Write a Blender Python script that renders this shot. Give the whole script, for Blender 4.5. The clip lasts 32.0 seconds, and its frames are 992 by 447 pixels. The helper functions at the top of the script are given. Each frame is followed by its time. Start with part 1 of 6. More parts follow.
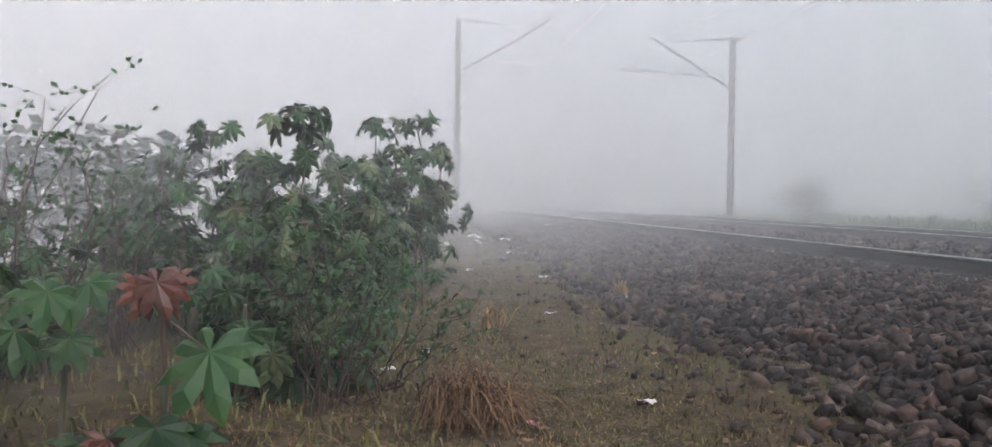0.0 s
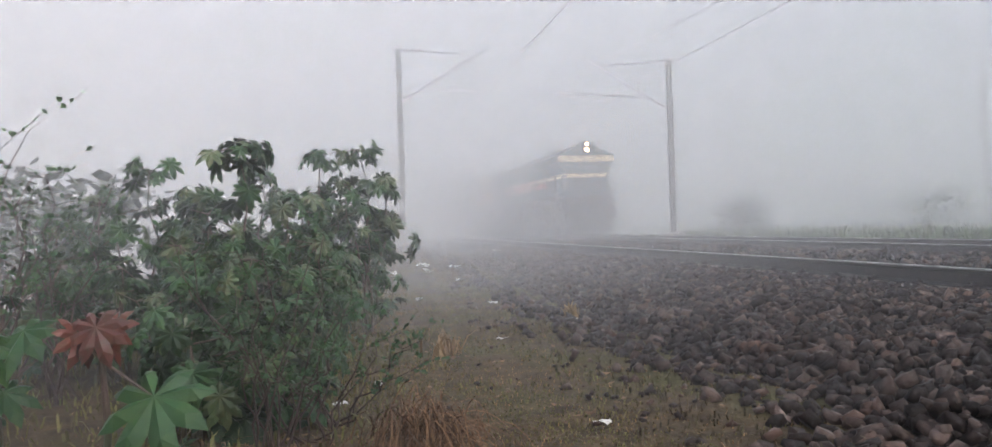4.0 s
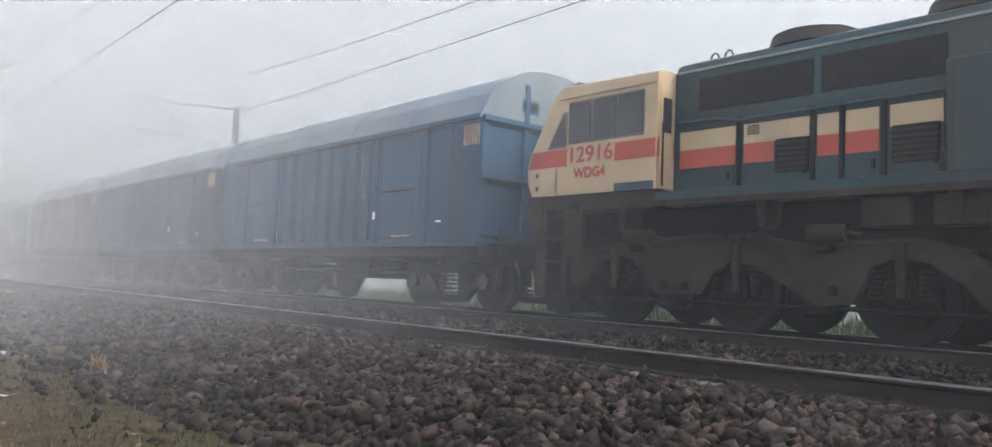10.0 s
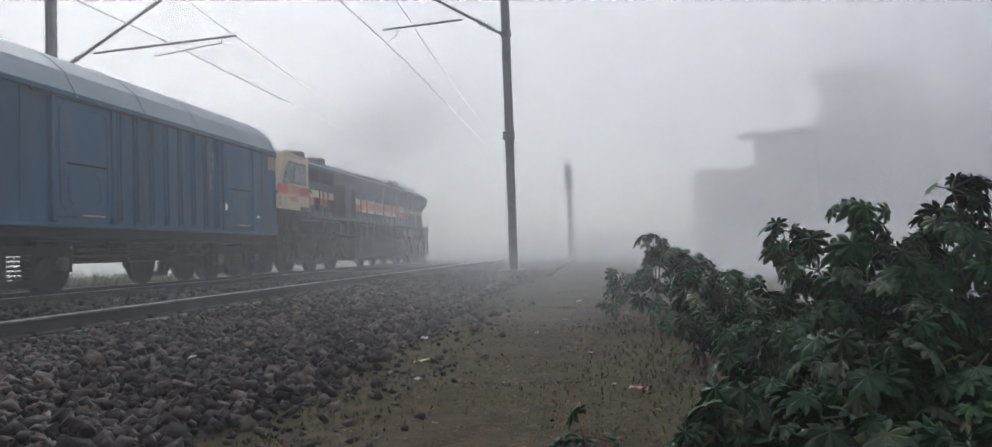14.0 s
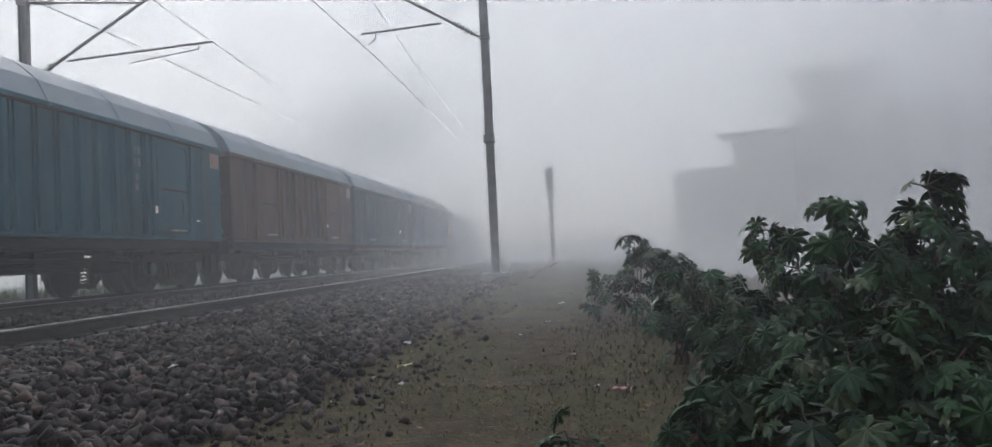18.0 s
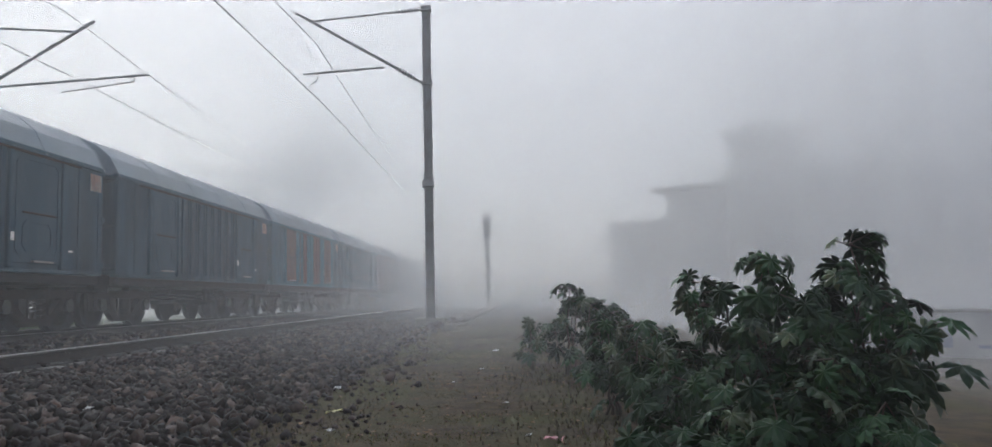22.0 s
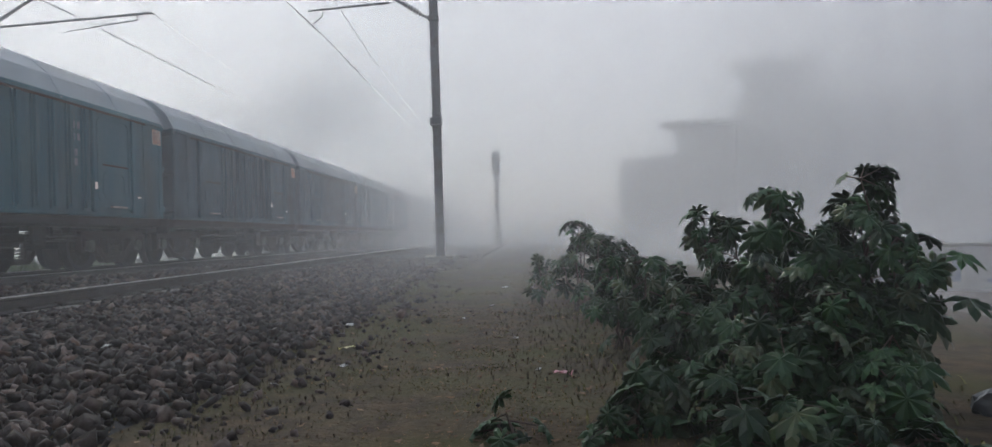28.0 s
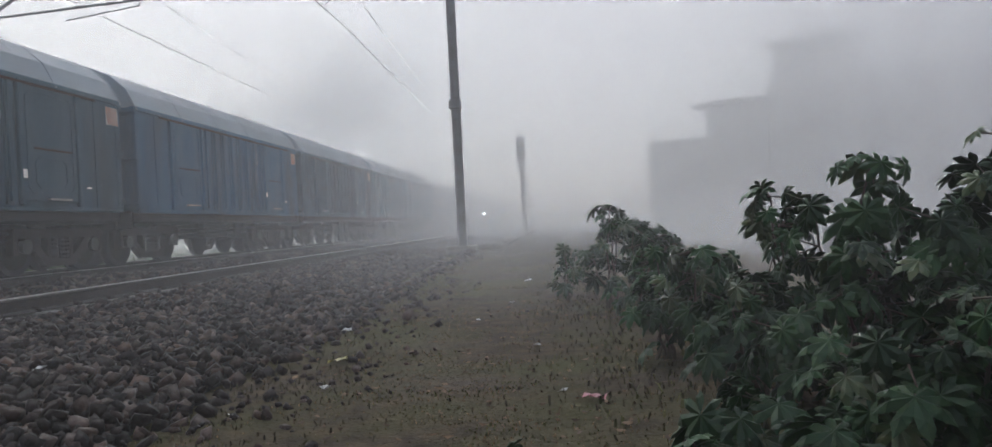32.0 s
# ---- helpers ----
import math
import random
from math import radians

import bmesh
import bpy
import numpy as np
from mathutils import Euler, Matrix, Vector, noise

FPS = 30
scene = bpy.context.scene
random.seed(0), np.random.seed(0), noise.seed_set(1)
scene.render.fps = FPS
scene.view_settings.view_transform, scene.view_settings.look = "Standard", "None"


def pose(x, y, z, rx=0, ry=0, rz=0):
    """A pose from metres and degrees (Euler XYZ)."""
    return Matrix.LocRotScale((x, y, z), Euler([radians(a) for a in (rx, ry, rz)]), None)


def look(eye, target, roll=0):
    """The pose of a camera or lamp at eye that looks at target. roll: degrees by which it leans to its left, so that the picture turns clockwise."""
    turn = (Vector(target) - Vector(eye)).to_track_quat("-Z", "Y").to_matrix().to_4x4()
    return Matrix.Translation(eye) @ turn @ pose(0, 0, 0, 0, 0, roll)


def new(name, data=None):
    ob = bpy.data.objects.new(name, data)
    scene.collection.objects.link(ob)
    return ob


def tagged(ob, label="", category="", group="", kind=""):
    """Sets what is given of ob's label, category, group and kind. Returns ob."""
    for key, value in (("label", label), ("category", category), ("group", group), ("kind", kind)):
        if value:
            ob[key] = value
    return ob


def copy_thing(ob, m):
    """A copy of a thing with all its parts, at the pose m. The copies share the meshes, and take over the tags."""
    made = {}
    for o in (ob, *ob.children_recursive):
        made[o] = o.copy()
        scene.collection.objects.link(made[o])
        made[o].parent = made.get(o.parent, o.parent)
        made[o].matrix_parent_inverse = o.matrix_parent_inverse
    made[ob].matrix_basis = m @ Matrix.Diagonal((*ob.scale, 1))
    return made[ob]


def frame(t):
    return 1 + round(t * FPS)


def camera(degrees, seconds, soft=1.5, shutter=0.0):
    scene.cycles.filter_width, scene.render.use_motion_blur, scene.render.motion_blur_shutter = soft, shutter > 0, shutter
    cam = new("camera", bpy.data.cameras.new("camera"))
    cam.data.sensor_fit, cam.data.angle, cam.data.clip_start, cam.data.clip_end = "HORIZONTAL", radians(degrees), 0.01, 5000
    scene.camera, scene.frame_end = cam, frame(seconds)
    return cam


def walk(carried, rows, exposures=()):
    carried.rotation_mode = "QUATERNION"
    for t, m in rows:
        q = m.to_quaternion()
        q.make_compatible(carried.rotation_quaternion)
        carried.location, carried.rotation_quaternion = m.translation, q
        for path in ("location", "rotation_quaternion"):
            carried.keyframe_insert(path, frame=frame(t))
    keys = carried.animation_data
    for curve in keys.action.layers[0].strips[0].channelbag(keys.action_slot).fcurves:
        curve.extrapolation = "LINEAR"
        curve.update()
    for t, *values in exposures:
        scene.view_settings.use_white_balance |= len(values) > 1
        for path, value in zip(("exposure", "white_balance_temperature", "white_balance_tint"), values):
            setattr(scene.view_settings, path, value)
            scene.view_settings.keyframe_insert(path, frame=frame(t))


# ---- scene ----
cam = camera(62.9, 32.0)

# seconds, yaw, pitch, roll of the camera, which turns on one spot
EYE = (0.0, 0.0, 0.85)
TURNS = [
    (0.0, -6.78, -1.62, -0.65),
    (0.5, -5.96, -2.03, 1.65),
    (1.0, -6.15, -2.44, 0.60),
    (1.5, -6.22, -1.30, 1.16),
    (2.0, -6.86, -0.35, 0.33),
    (2.5, -7.16, -0.28, 0.68),
    (3.0, -9.05, -0.59, 0.44),
    (3.5, -9.88, 0.10, 1.40),
    (5.5, -13.29, 0.56, 0.11),
    (6.0, -15.53, 1.49, -0.57),
    (6.5, -19.00, 1.86, -1.17),
    (7.0, -21.12, 1.74, -1.98),
    (7.5, -22.06, 1.91, -2.18),
    (8.0, -22.03, 1.49, -2.86),
    (8.5, -22.31, 1.40, -2.88),
    (9.0, -31.83, 2.93, -2.35),
    (9.5, -35.28, 2.45, -1.39),
    (10.0, -41.25, 4.27, -2.39),
    (10.5, -57.84, 4.59, -2.58),
    (10.7, -67.47, 5.58, -3.08),
    (11.0, -84.31, 7.32, -3.56),
    (11.2, -95.45, 7.53, -1.52),
    (11.4, -108.53, 8.68, -0.52),
    (11.5, -114.34, 8.02, 0.26),
    (11.7, -123.10, 6.17, 1.92),
    (12.0, -134.79, 4.34, 3.31),
    (12.5, -152.38, 1.64, 4.66),
    (13.0, -161.21, 1.09, 2.60),
    (13.5, -166.11, 1.46, 1.28),
    (14.0, -172.75, 1.92, 1.92),
    (14.5, -171.80, 0.72, 0.67),
    (15.0, -171.94, 2.06, 4.03),
    (15.5, -173.56, 2.57, 2.81),
    (17.5, -175.73, 1.96, 3.01),
    (18.0, -174.02, 2.09, 2.82),
    (18.5, -175.56, 1.95, 1.93),
    (19.0, -175.51, 2.42, 1.22),
    (19.5, -177.26, 2.39, 1.45),
    (20.0, -177.98, 3.13, 1.20),
    (20.5, -180.47, 3.73, 1.83),
    (21.0, -181.59, 3.12, 1.80),
    (21.5, -179.10, 4.70, 1.48),
    (22.0, -178.56, 5.17, 1.33),
    (22.5, -178.73, 4.20, 0.09),
    (23.0, -180.30, 4.77, 2.04),
    (23.5, -177.99, 5.44, 1.21),
    (24.0, -177.45, 4.26, 1.41),
    (24.5, -178.05, 3.06, 0.69),
    (25.0, -175.29, 1.18, 1.68),
    (25.5, -176.85, 0.96, 1.07),
    (27.5, -177.33, -0.40, 2.84),
    (28.0, -177.91, 0.78, 1.75),
    (28.5, -177.79, 2.36, 2.39),
    (29.0, -178.32, 2.59, 1.70),
    (29.5, -175.65, 0.60, 2.34),
    (30.0, -175.58, 1.31, 2.49),
    (30.5, -176.02, 1.53, 2.41),
    (31.0, -178.57, 1.26, 2.69),
    (31.5, -174.74, -1.26, 3.34),
    (31.9, -177.00, -0.95, 3.30),
    (32.0, -175.90, 0.00, 3.00),
]
LAST = (-0.05, -1.0, 0.85)   # a short push forward at the very end
walk(cam, [(t, pose(*(LAST if t == 32.0 else EYE), 90 + pitch, roll, yaw)) for t, yaw, pitch, roll in TURNS],
     exposures=[(0.0, 1.42, 6350, 13), (8.5, 1.36, 6400, 13), (10.0, 1.55, 6450, 10), (11.0, 2.25, 6550, 10), (11.6, 1.95, 6500, 9), (12.0, 1.4, 6300, 9),
                (12.3, 1.25, 6250, 10), (13.2, 1.02, 6200, 10), (15.0, 0.76, 6100, 9), (19.0, 0.74, 6100, 9), (21.0, 0.62, 6080, 9), (22.0, 0.74, 6100, 9), (23.5, 0.74, 6100, 9), (25.0, 0.42, 6080, 9), (27.5, 0.74, 6130, 9), (29.0, 0.64, 6130, 9), (30.0, 0.62, 6100, 9), (31.0, 0.66, 6100, 9), (32.0, 0.8, 6200, 10)])

# ---- light: an overcast, foggy morning ----
scene.cycles.transparent_max_bounces = 40
world = bpy.data.worlds.new("world")
scene.world = world
world.use_nodes = True
wn, wl = world.node_tree.nodes, world.node_tree.links
wn.clear()
sky = wn.new("ShaderNodeTexSky")
sky.sky_type = "NISHITA"
sky.sun_disc = False
sky.sun_elevation, sky.sun_rotation = radians(32), radians(150)
sky.air_density, sky.dust_density, sky.ozone_density = 1.0, 2.5, 1.5
veil = wn.new("ShaderNodeHueSaturation")
veil.inputs["Saturation"].default_value = 0.5
back = wn.new("ShaderNodeBackground")
back.inputs["Strength"].default_value = 0.14
wout = wn.new("ShaderNodeOutputWorld")
wl.new(sky.outputs[0], veil.inputs["Color"])
wl.new(veil.outputs[0], back.inputs["Color"])
wl.new(back.outputs[0], wout.inputs[0])
sun = new("sun", bpy.data.lights.new("sun", "SUN"))
sun.data.energy, sun.data.angle, sun.data.color = 0.5, radians(60), (1.0, 0.96, 0.9)
sun.matrix_world = look((0, 0, 0), (-math.sin(radians(150)), -math.cos(radians(150)), -math.tan(radians(32))))


# ---- materials ----
def mat(name, color, rough=0.6, metal=0.0, second=None, scale=6.0, amount=0.5, bump=0.0, bscale=40.0, rand=0.0, third=None, tscale=0.7, spec=0.5, island=0.0, skew=1.0, stretch=1.0):
    """A surface with a base colour, a second colour in fine patches and a third in large stains."""
    m = bpy.data.materials.new(name)
    m.use_nodes = True
    n, l = m.node_tree.nodes, m.node_tree.links
    b = n["Principled BSDF"]
    b.inputs["Roughness"].default_value = rough
    b.inputs["Metallic"].default_value = metal
    b.inputs["Specular IOR Level"].default_value = spec
    b.inputs["Base Color"].default_value = (*color, 1)
    tc = n.new("ShaderNodeTexCoord")
    src = None

    def layer(prev, colour, sc, lo, hi, seed):
        nz = n.new("ShaderNodeTexNoise")
        nz.inputs["Scale"].default_value, nz.inputs["Detail"].default_value = sc, 6
        mp = n.new("ShaderNodeMapping")
        mp.inputs["Location"].default_value = (seed, seed * 2, seed * 3)
        mp.inputs["Scale"].default_value = (1, 1, stretch)
        l.new(tc.outputs["Object"], mp.inputs[0])
        l.new(mp.outputs[0], nz.inputs["Vector"])
        mr = n.new("ShaderNodeMapRange")
        mr.inputs["From Min"].default_value, mr.inputs["From Max"].default_value = lo, hi
        l.new(nz.outputs[0], mr.inputs[0])
        mx = n.new("ShaderNodeMix")
        mx.data_type = "RGBA"
        l.new(mr.outputs[0], mx.inputs[0])
        if prev is None:
            mx.inputs[6].default_value = (*color, 1)
        else:
            l.new(prev, mx.inputs[6])
        mx.inputs[7].default_value = (*colour, 1)
        return mx.outputs[2]

    if second:
        src = layer(src, second, scale, 0.62 - amount * 0.4, 0.75, 3.1)
    if third:
        src = layer(src, third, tscale, 0.45, 0.7, 7.7)
    if rand or island:
        if src is None:
            rgb = n.new("ShaderNodeRGB")
            rgb.outputs[0].default_value = (*color, 1)
            src = rgb.outputs[0]
        if island:
            g = n.new("ShaderNodeNewGeometry")
            rv, amp = g.outputs["Random Per Island"], island
        else:
            g = n.new("ShaderNodeObjectInfo")
            rv, amp = g.outputs["Random"], rand
        mr = n.new("ShaderNodeMapRange")
        mr.inputs["To Min"].default_value, mr.inputs["To Max"].default_value = 1 - amp, (1 + amp if skew == 1.0 else 3.2)
        if skew != 1.0:
            pw = n.new("ShaderNodeMath")
            pw.operation = "POWER"
            pw.inputs[1].default_value = skew
            l.new(rv, pw.inputs[0])
            rv = pw.outputs[0]
        l.new(rv, mr.inputs[0])
        hs = n.new("ShaderNodeHueSaturation")
        l.new(mr.outputs[0], hs.inputs["Value"])
        l.new(src, hs.inputs["Color"])
        src = hs.outputs[0]
    if src is not None:
        l.new(src, b.inputs["Base Color"])
    if bump:
        nz = n.new("ShaderNodeTexNoise")
        nz.inputs["Scale"].default_value, nz.inputs["Detail"].default_value = bscale, 5
        l.new(tc.outputs["Object"], nz.inputs["Vector"])
        bp = n.new("ShaderNodeBump")
        bp.inputs["Strength"].default_value = bump
        bp.inputs["Distance"].default_value = 0.02
        l.new(nz.outputs[0], bp.inputs["Height"])
        l.new(bp.outputs[0], b.inputs["Normal"])
    return m


def glow(name, color, strength):
    m = bpy.data.materials.new(name)
    m.use_nodes = True
    b = m.node_tree.nodes["Principled BSDF"]
    b.inputs["Base Color"].default_value = (*color, 1)
    b.inputs["Emission Color"].default_value = (*color, 1)
    b.inputs["Emission Strength"].default_value = strength
    return m


M_EARTH = mat("earth", (0.052, 0.036, 0.021), 0.95, second=(0.105, 0.073, 0.038), scale=7, amount=0.6, bump=1.0, bscale=32, third=(0.066, 0.06, 0.02), tscale=1.1, spec=0.2)
M_BALLAST = mat("ballast", (0.03, 0.0215, 0.018), 0.6, second=(0.053, 0.038, 0.031), scale=24, bump=0.3, bscale=60, island=0.5, skew=3.0, third=(0.036, 0.02, 0.014), tscale=6.0, spec=0.2)
M_BED = mat("ballast_bed", (0.022, 0.019, 0.017), 0.95, second=(0.045, 0.038, 0.034), scale=25, bump=0.8, bscale=30)
M_RAIL = mat("rail_steel", (0.032, 0.025, 0.022), 0.75, 0.0, second=(0.05, 0.034, 0.026), scale=12, bump=0.2)
M_RAILTOP = mat("rail_polish", (0.34, 0.32, 0.3), 0.32, 1.0, second=(0.2, 0.18, 0.165), scale=8)
M_SLEEPER = mat("concrete_sleeper", (0.2, 0.18, 0.16), 0.9, second=(0.13, 0.11, 0.1), scale=8, bump=0.3)
M_MAST = mat("mast_steel", (0.17, 0.17, 0.17), 0.55, 0.4, second=(0.12, 0.1, 0.09), scale=5, bump=0.15)
M_INSUL = mat("insulator", (0.10, 0.085, 0.08), 0.3)
M_WIRE = mat("copper_wire", (0.09, 0.08, 0.075), 0.5, 0.6)
M_GREEN = mat("loco_green", (0.013, 0.055, 0.063), 0.5, second=(0.026, 0.056, 0.06), scale=3, amount=0.5, bump=0.05, stretch=0.3, third=(0.035, 0.042, 0.038), tscale=0.6)
M_CREAM = mat("loco_cream", (0.68, 0.5, 0.3), 0.45, second=(0.5, 0.38, 0.24), scale=3, third=(0.55, 0.43, 0.28), tscale=0.8)
M_RED = mat("loco_orange_red", (0.55, 0.09, 0.05), 0.45, second=(0.42, 0.09, 0.06), scale=3)
M_GRIME = mat("underframe_grime", (0.034, 0.029, 0.025), 0.85, second=(0.047, 0.038, 0.031), scale=5, bump=0.3, third=(0.07, 0.058, 0.046), tscale=1.0)
M_FRAME = mat("road_dust_frame", (0.056, 0.044, 0.035), 0.9, second=(0.04, 0.033, 0.028), scale=4, bump=0.25, third=(0.072, 0.056, 0.043), tscale=1.2, spec=0.2)
# pale colour paints the highlight along the locomotive's roof edges
M_EDGE_LIGHT = mat("roof_edge_highlight", (0.34, 0.36, 0.36), 0.5, second=(0.2, 0.22, 0.22), scale=3)
M_PIPE = mat("pipe_grey_green", (0.05, 0.075, 0.085), 0.6, second=(0.08, 0.09, 0.09), scale=5)
M_SILL = mat("sill_blue", (0.03, 0.07, 0.12), 0.6, second=(0.05, 0.08, 0.11), scale=5)
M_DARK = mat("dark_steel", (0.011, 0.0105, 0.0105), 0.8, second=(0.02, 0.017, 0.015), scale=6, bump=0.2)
M_BOGIE = mat("bogie_grime", (0.02, 0.0165, 0.014), 0.9, second=(0.034, 0.026, 0.02), scale=6, bump=0.3, spec=0.2)
M_GLASS = mat("cab_glass", (0.05, 0.055, 0.06), 0.1, second=(0.06, 0.06, 0.06), scale=2)
M_LAMP = glow("headlamp_glow", (1.0, 0.56, 0.2), 36.0)
M_LAMPWHITE = glow("lamp_glow", (1.0, 0.98, 0.94), 10.0)
M_STEPGREY = mat("faded_white", (0.24, 0.26, 0.27), 0.8, second=(0.1, 0.13, 0.14), scale=9, amount=0.7)
M_WHITE = mat("white_paint", (0.72, 0.72, 0.7), 0.6, second=(0.5, 0.5, 0.48), scale=6)
M_LEAF = mat("castor_leaf", (0.014, 0.044, 0.012), 0.5, second=(0.032, 0.06, 0.013), scale=5, rand=0.5, bump=0.1, spec=0.3)
M_LEAFRED = mat("castor_leaf_red", (0.11, 0.028, 0.016), 0.5, second=(0.075, 0.038, 0.018), scale=8, rand=0.3)
M_STEM = mat("castor_stem", (0.08, 0.05, 0.036), 0.7, second=(0.06, 0.075, 0.035), scale=6)
M_TWIG = mat("dry_twig", (0.045, 0.03, 0.024), 0.9, second=(0.075, 0.05, 0.035), scale=10)
M_STRAWBROWN = mat("brown_straw", (0.13, 0.07, 0.032), 0.9, second=(0.08, 0.045, 0.024), scale=5, island=0.5)
M_STRAW = mat("dry_grass", (0.24, 0.15, 0.07), 0.9, second=(0.18, 0.12, 0.06), scale=4, island=0.4)
M_GRASS = mat("grass", (0.1, 0.1, 0.03), 0.85, second=(0.14, 0.11, 0.04), scale=1.2, island=0.4)
M_WEEDBROWN = mat("brown_weed", (0.075, 0.052, 0.026), 0.9, second=(0.06, 0.066, 0.022), scale=2.5, island=0.5)
M_WEED = mat("tall_weed", (0.075, 0.1, 0.04), 0.8, second=(0.11, 0.12, 0.05), scale=1.5, island=0.4)
M_FIELD = mat("field", (0.075, 0.1, 0.045), 0.95, second=(0.11, 0.11, 0.06), scale=0.6, bump=0.4, bscale=8)
M_WALL = mat("plaster", (0.42, 0.4, 0.38), 0.9, second=(0.32, 0.3, 0.28), scale=2, bump=0.1)
M_DUSTROAD = mat("dust_road", (0.1, 0.08, 0.062), 0.95, second=(0.08, 0.062, 0.05), scale=3, bump=0.3)


# haze is imitated by translucent sheets, its strength graded into their opacity
def fog_sheet_material(FOG, low=1.0, mid=1.0, high=1.0, deep=0.0, mist=0.0):
    m = bpy.data.materials.new("fog")
    m.use_nodes = True
    n, l = m.node_tree.nodes, m.node_tree.links
    n.clear()
    out = n.new("ShaderNodeOutputMaterial")
    mix = n.new("ShaderNodeMixShader")
    tr = n.new("ShaderNodeBsdfTransparent")
    di = n.new("ShaderNodeBsdfDiffuse")
    tl = n.new("ShaderNodeBsdfTranslucent")
    half = n.new("ShaderNodeMixShader")
    half.inputs[0].default_value = 0.8
    di.inputs[0].default_value = tl.inputs[0].default_value = (0.99, 0.99, 0.99, 1)
    l.new(di.outputs[0], half.inputs[1])
    l.new(tl.outputs[0], half.inputs[2])
    tc = n.new("ShaderNodeTexCoord")
    # opacity peaks towards +y, where the train comes from, and drops beside it
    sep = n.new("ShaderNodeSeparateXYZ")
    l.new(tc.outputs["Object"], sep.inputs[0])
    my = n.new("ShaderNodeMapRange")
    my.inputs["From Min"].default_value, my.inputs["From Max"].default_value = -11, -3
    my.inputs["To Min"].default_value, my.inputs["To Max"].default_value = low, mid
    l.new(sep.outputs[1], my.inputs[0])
    mh = n.new("ShaderNodeMapRange")
    mh.inputs["From Min"].default_value, mh.inputs["From Max"].default_value = 1, 8
    mh.inputs["To Min"].default_value, mh.inputs["To Max"].default_value = 0.0, high - mid
    skewed = n.new("ShaderNodeMath")
    skewed.operation = "MULTIPLY_ADD"
    skewed.inputs[1].default_value = -0.6
    l.new(sep.outputs[0], skewed.inputs[0])
    l.new(sep.outputs[1], skewed.inputs[2])
    l.new(skewed.outputs[0], mh.inputs[0])
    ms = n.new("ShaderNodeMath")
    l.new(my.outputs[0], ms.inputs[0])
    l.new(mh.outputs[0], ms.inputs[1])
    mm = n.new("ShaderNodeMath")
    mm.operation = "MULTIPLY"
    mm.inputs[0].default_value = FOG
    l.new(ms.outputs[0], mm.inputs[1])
    # and rises with distance from the viewpoint
    ln = n.new("ShaderNodeVectorMath")
    ln.operation = "LENGTH"
    l.new(tc.outputs["Object"], ln.inputs[0])
    md = n.new("ShaderNodeMapRange")
    md.inputs["From Min"].default_value, md.inputs["From Max"].default_value = 24, 46
    md.inputs["To Min"].default_value, md.inputs["To Max"].default_value = 0.0, deep
    l.new(ln.outputs["Value"], md.inputs[0])
    total = n.new("ShaderNodeMath")
    l.new(mm.outputs[0], total.inputs[0])
    l.new(md.outputs[0], total.inputs[1])
    # extra opacity low over the verge as mist, less over the track's stones
    def ramp(out_socket, a, b, u, v):
        r = n.new("ShaderNodeMapRange")
        for key, value in zip(("From Min", "From Max", "To Min", "To Max"), (a, b, u, v)):
            r.inputs[key].default_value = value
        l.new(out_socket, r.inputs[0])
        return r.outputs[0]
    # more opacity far out at -x, to haze over the house
    bank = ramp(sep.outputs[0], -22.0, -9.0, 2.6 * mist, 0.0)
    low_z = ramp(sep.outputs[2], 0.5, 1.7, mist, 0.0)
    verge = ramp(sep.outputs[0], 0.8, 3.6, 1.0, 0.04)
    away = ramp(ln.outputs["Value"], 5.0, 9.0, 0.0, 1.0)
    prod = None
    for q in (low_z, verge, away):
        if prod is None:
            prod = q
            continue
        mu = n.new("ShaderNodeMath")
        mu.operation = "MULTIPLY"
        l.new(prod, mu.inputs[0])
        l.new(q, mu.inputs[1])
        prod = mu.outputs[0]
    thick = n.new("ShaderNodeMath")
    l.new(total.outputs[0], thick.inputs[0])
    l.new(bank, thick.inputs[1])
    add = n.new("ShaderNodeMath")
    l.new(thick.outputs[0], add.inputs[0])
    l.new(prod, add.inputs[1])
    l.new(add.outputs[0], mix.inputs[0])
    l.new(tr.outputs[0], mix.inputs[1])
    l.new(half.outputs[0], mix.inputs[2])
    l.new(mix.outputs[0], out.inputs[0])
    return m


M_FOG_NEAR, M_FOG_MID, M_FOG_FAR = fog_sheet_material(0.026, 0.35, 0.5, 3.5, 0.0, 0.06), fog_sheet_material(0.074, 0.42, 0.36, 1.02, 0.125, 0.08), fog_sheet_material(0.3)


# ---- mesh helpers ----
def mesh_of(name, verts, faces, material, smooth=False):
    me = bpy.data.meshes.new(name)
    me.from_pydata([tuple(map(float, v)) for v in verts], [], [tuple(map(int, f)) for f in faces])
    me.materials.append(material)
    if smooth:
        me.shade_smooth()
    me.update()
    return me


def link(name, me, parent=None, label="", at=None):
    ob = new(name, me)
    if parent is not None:
        ob.parent = parent
    if at is not None:
        ob.matrix_basis = at
    if label:
        ob["label"] = label
    return ob


def part(name, bm, material, parent=None, label="", smooth=False):
    me = bpy.data.meshes.new(name)
    bm.to_mesh(me)
    bm.free()
    me.materials.append(material)
    if smooth:
        me.shade_smooth()
    return link(name, me, parent, label)


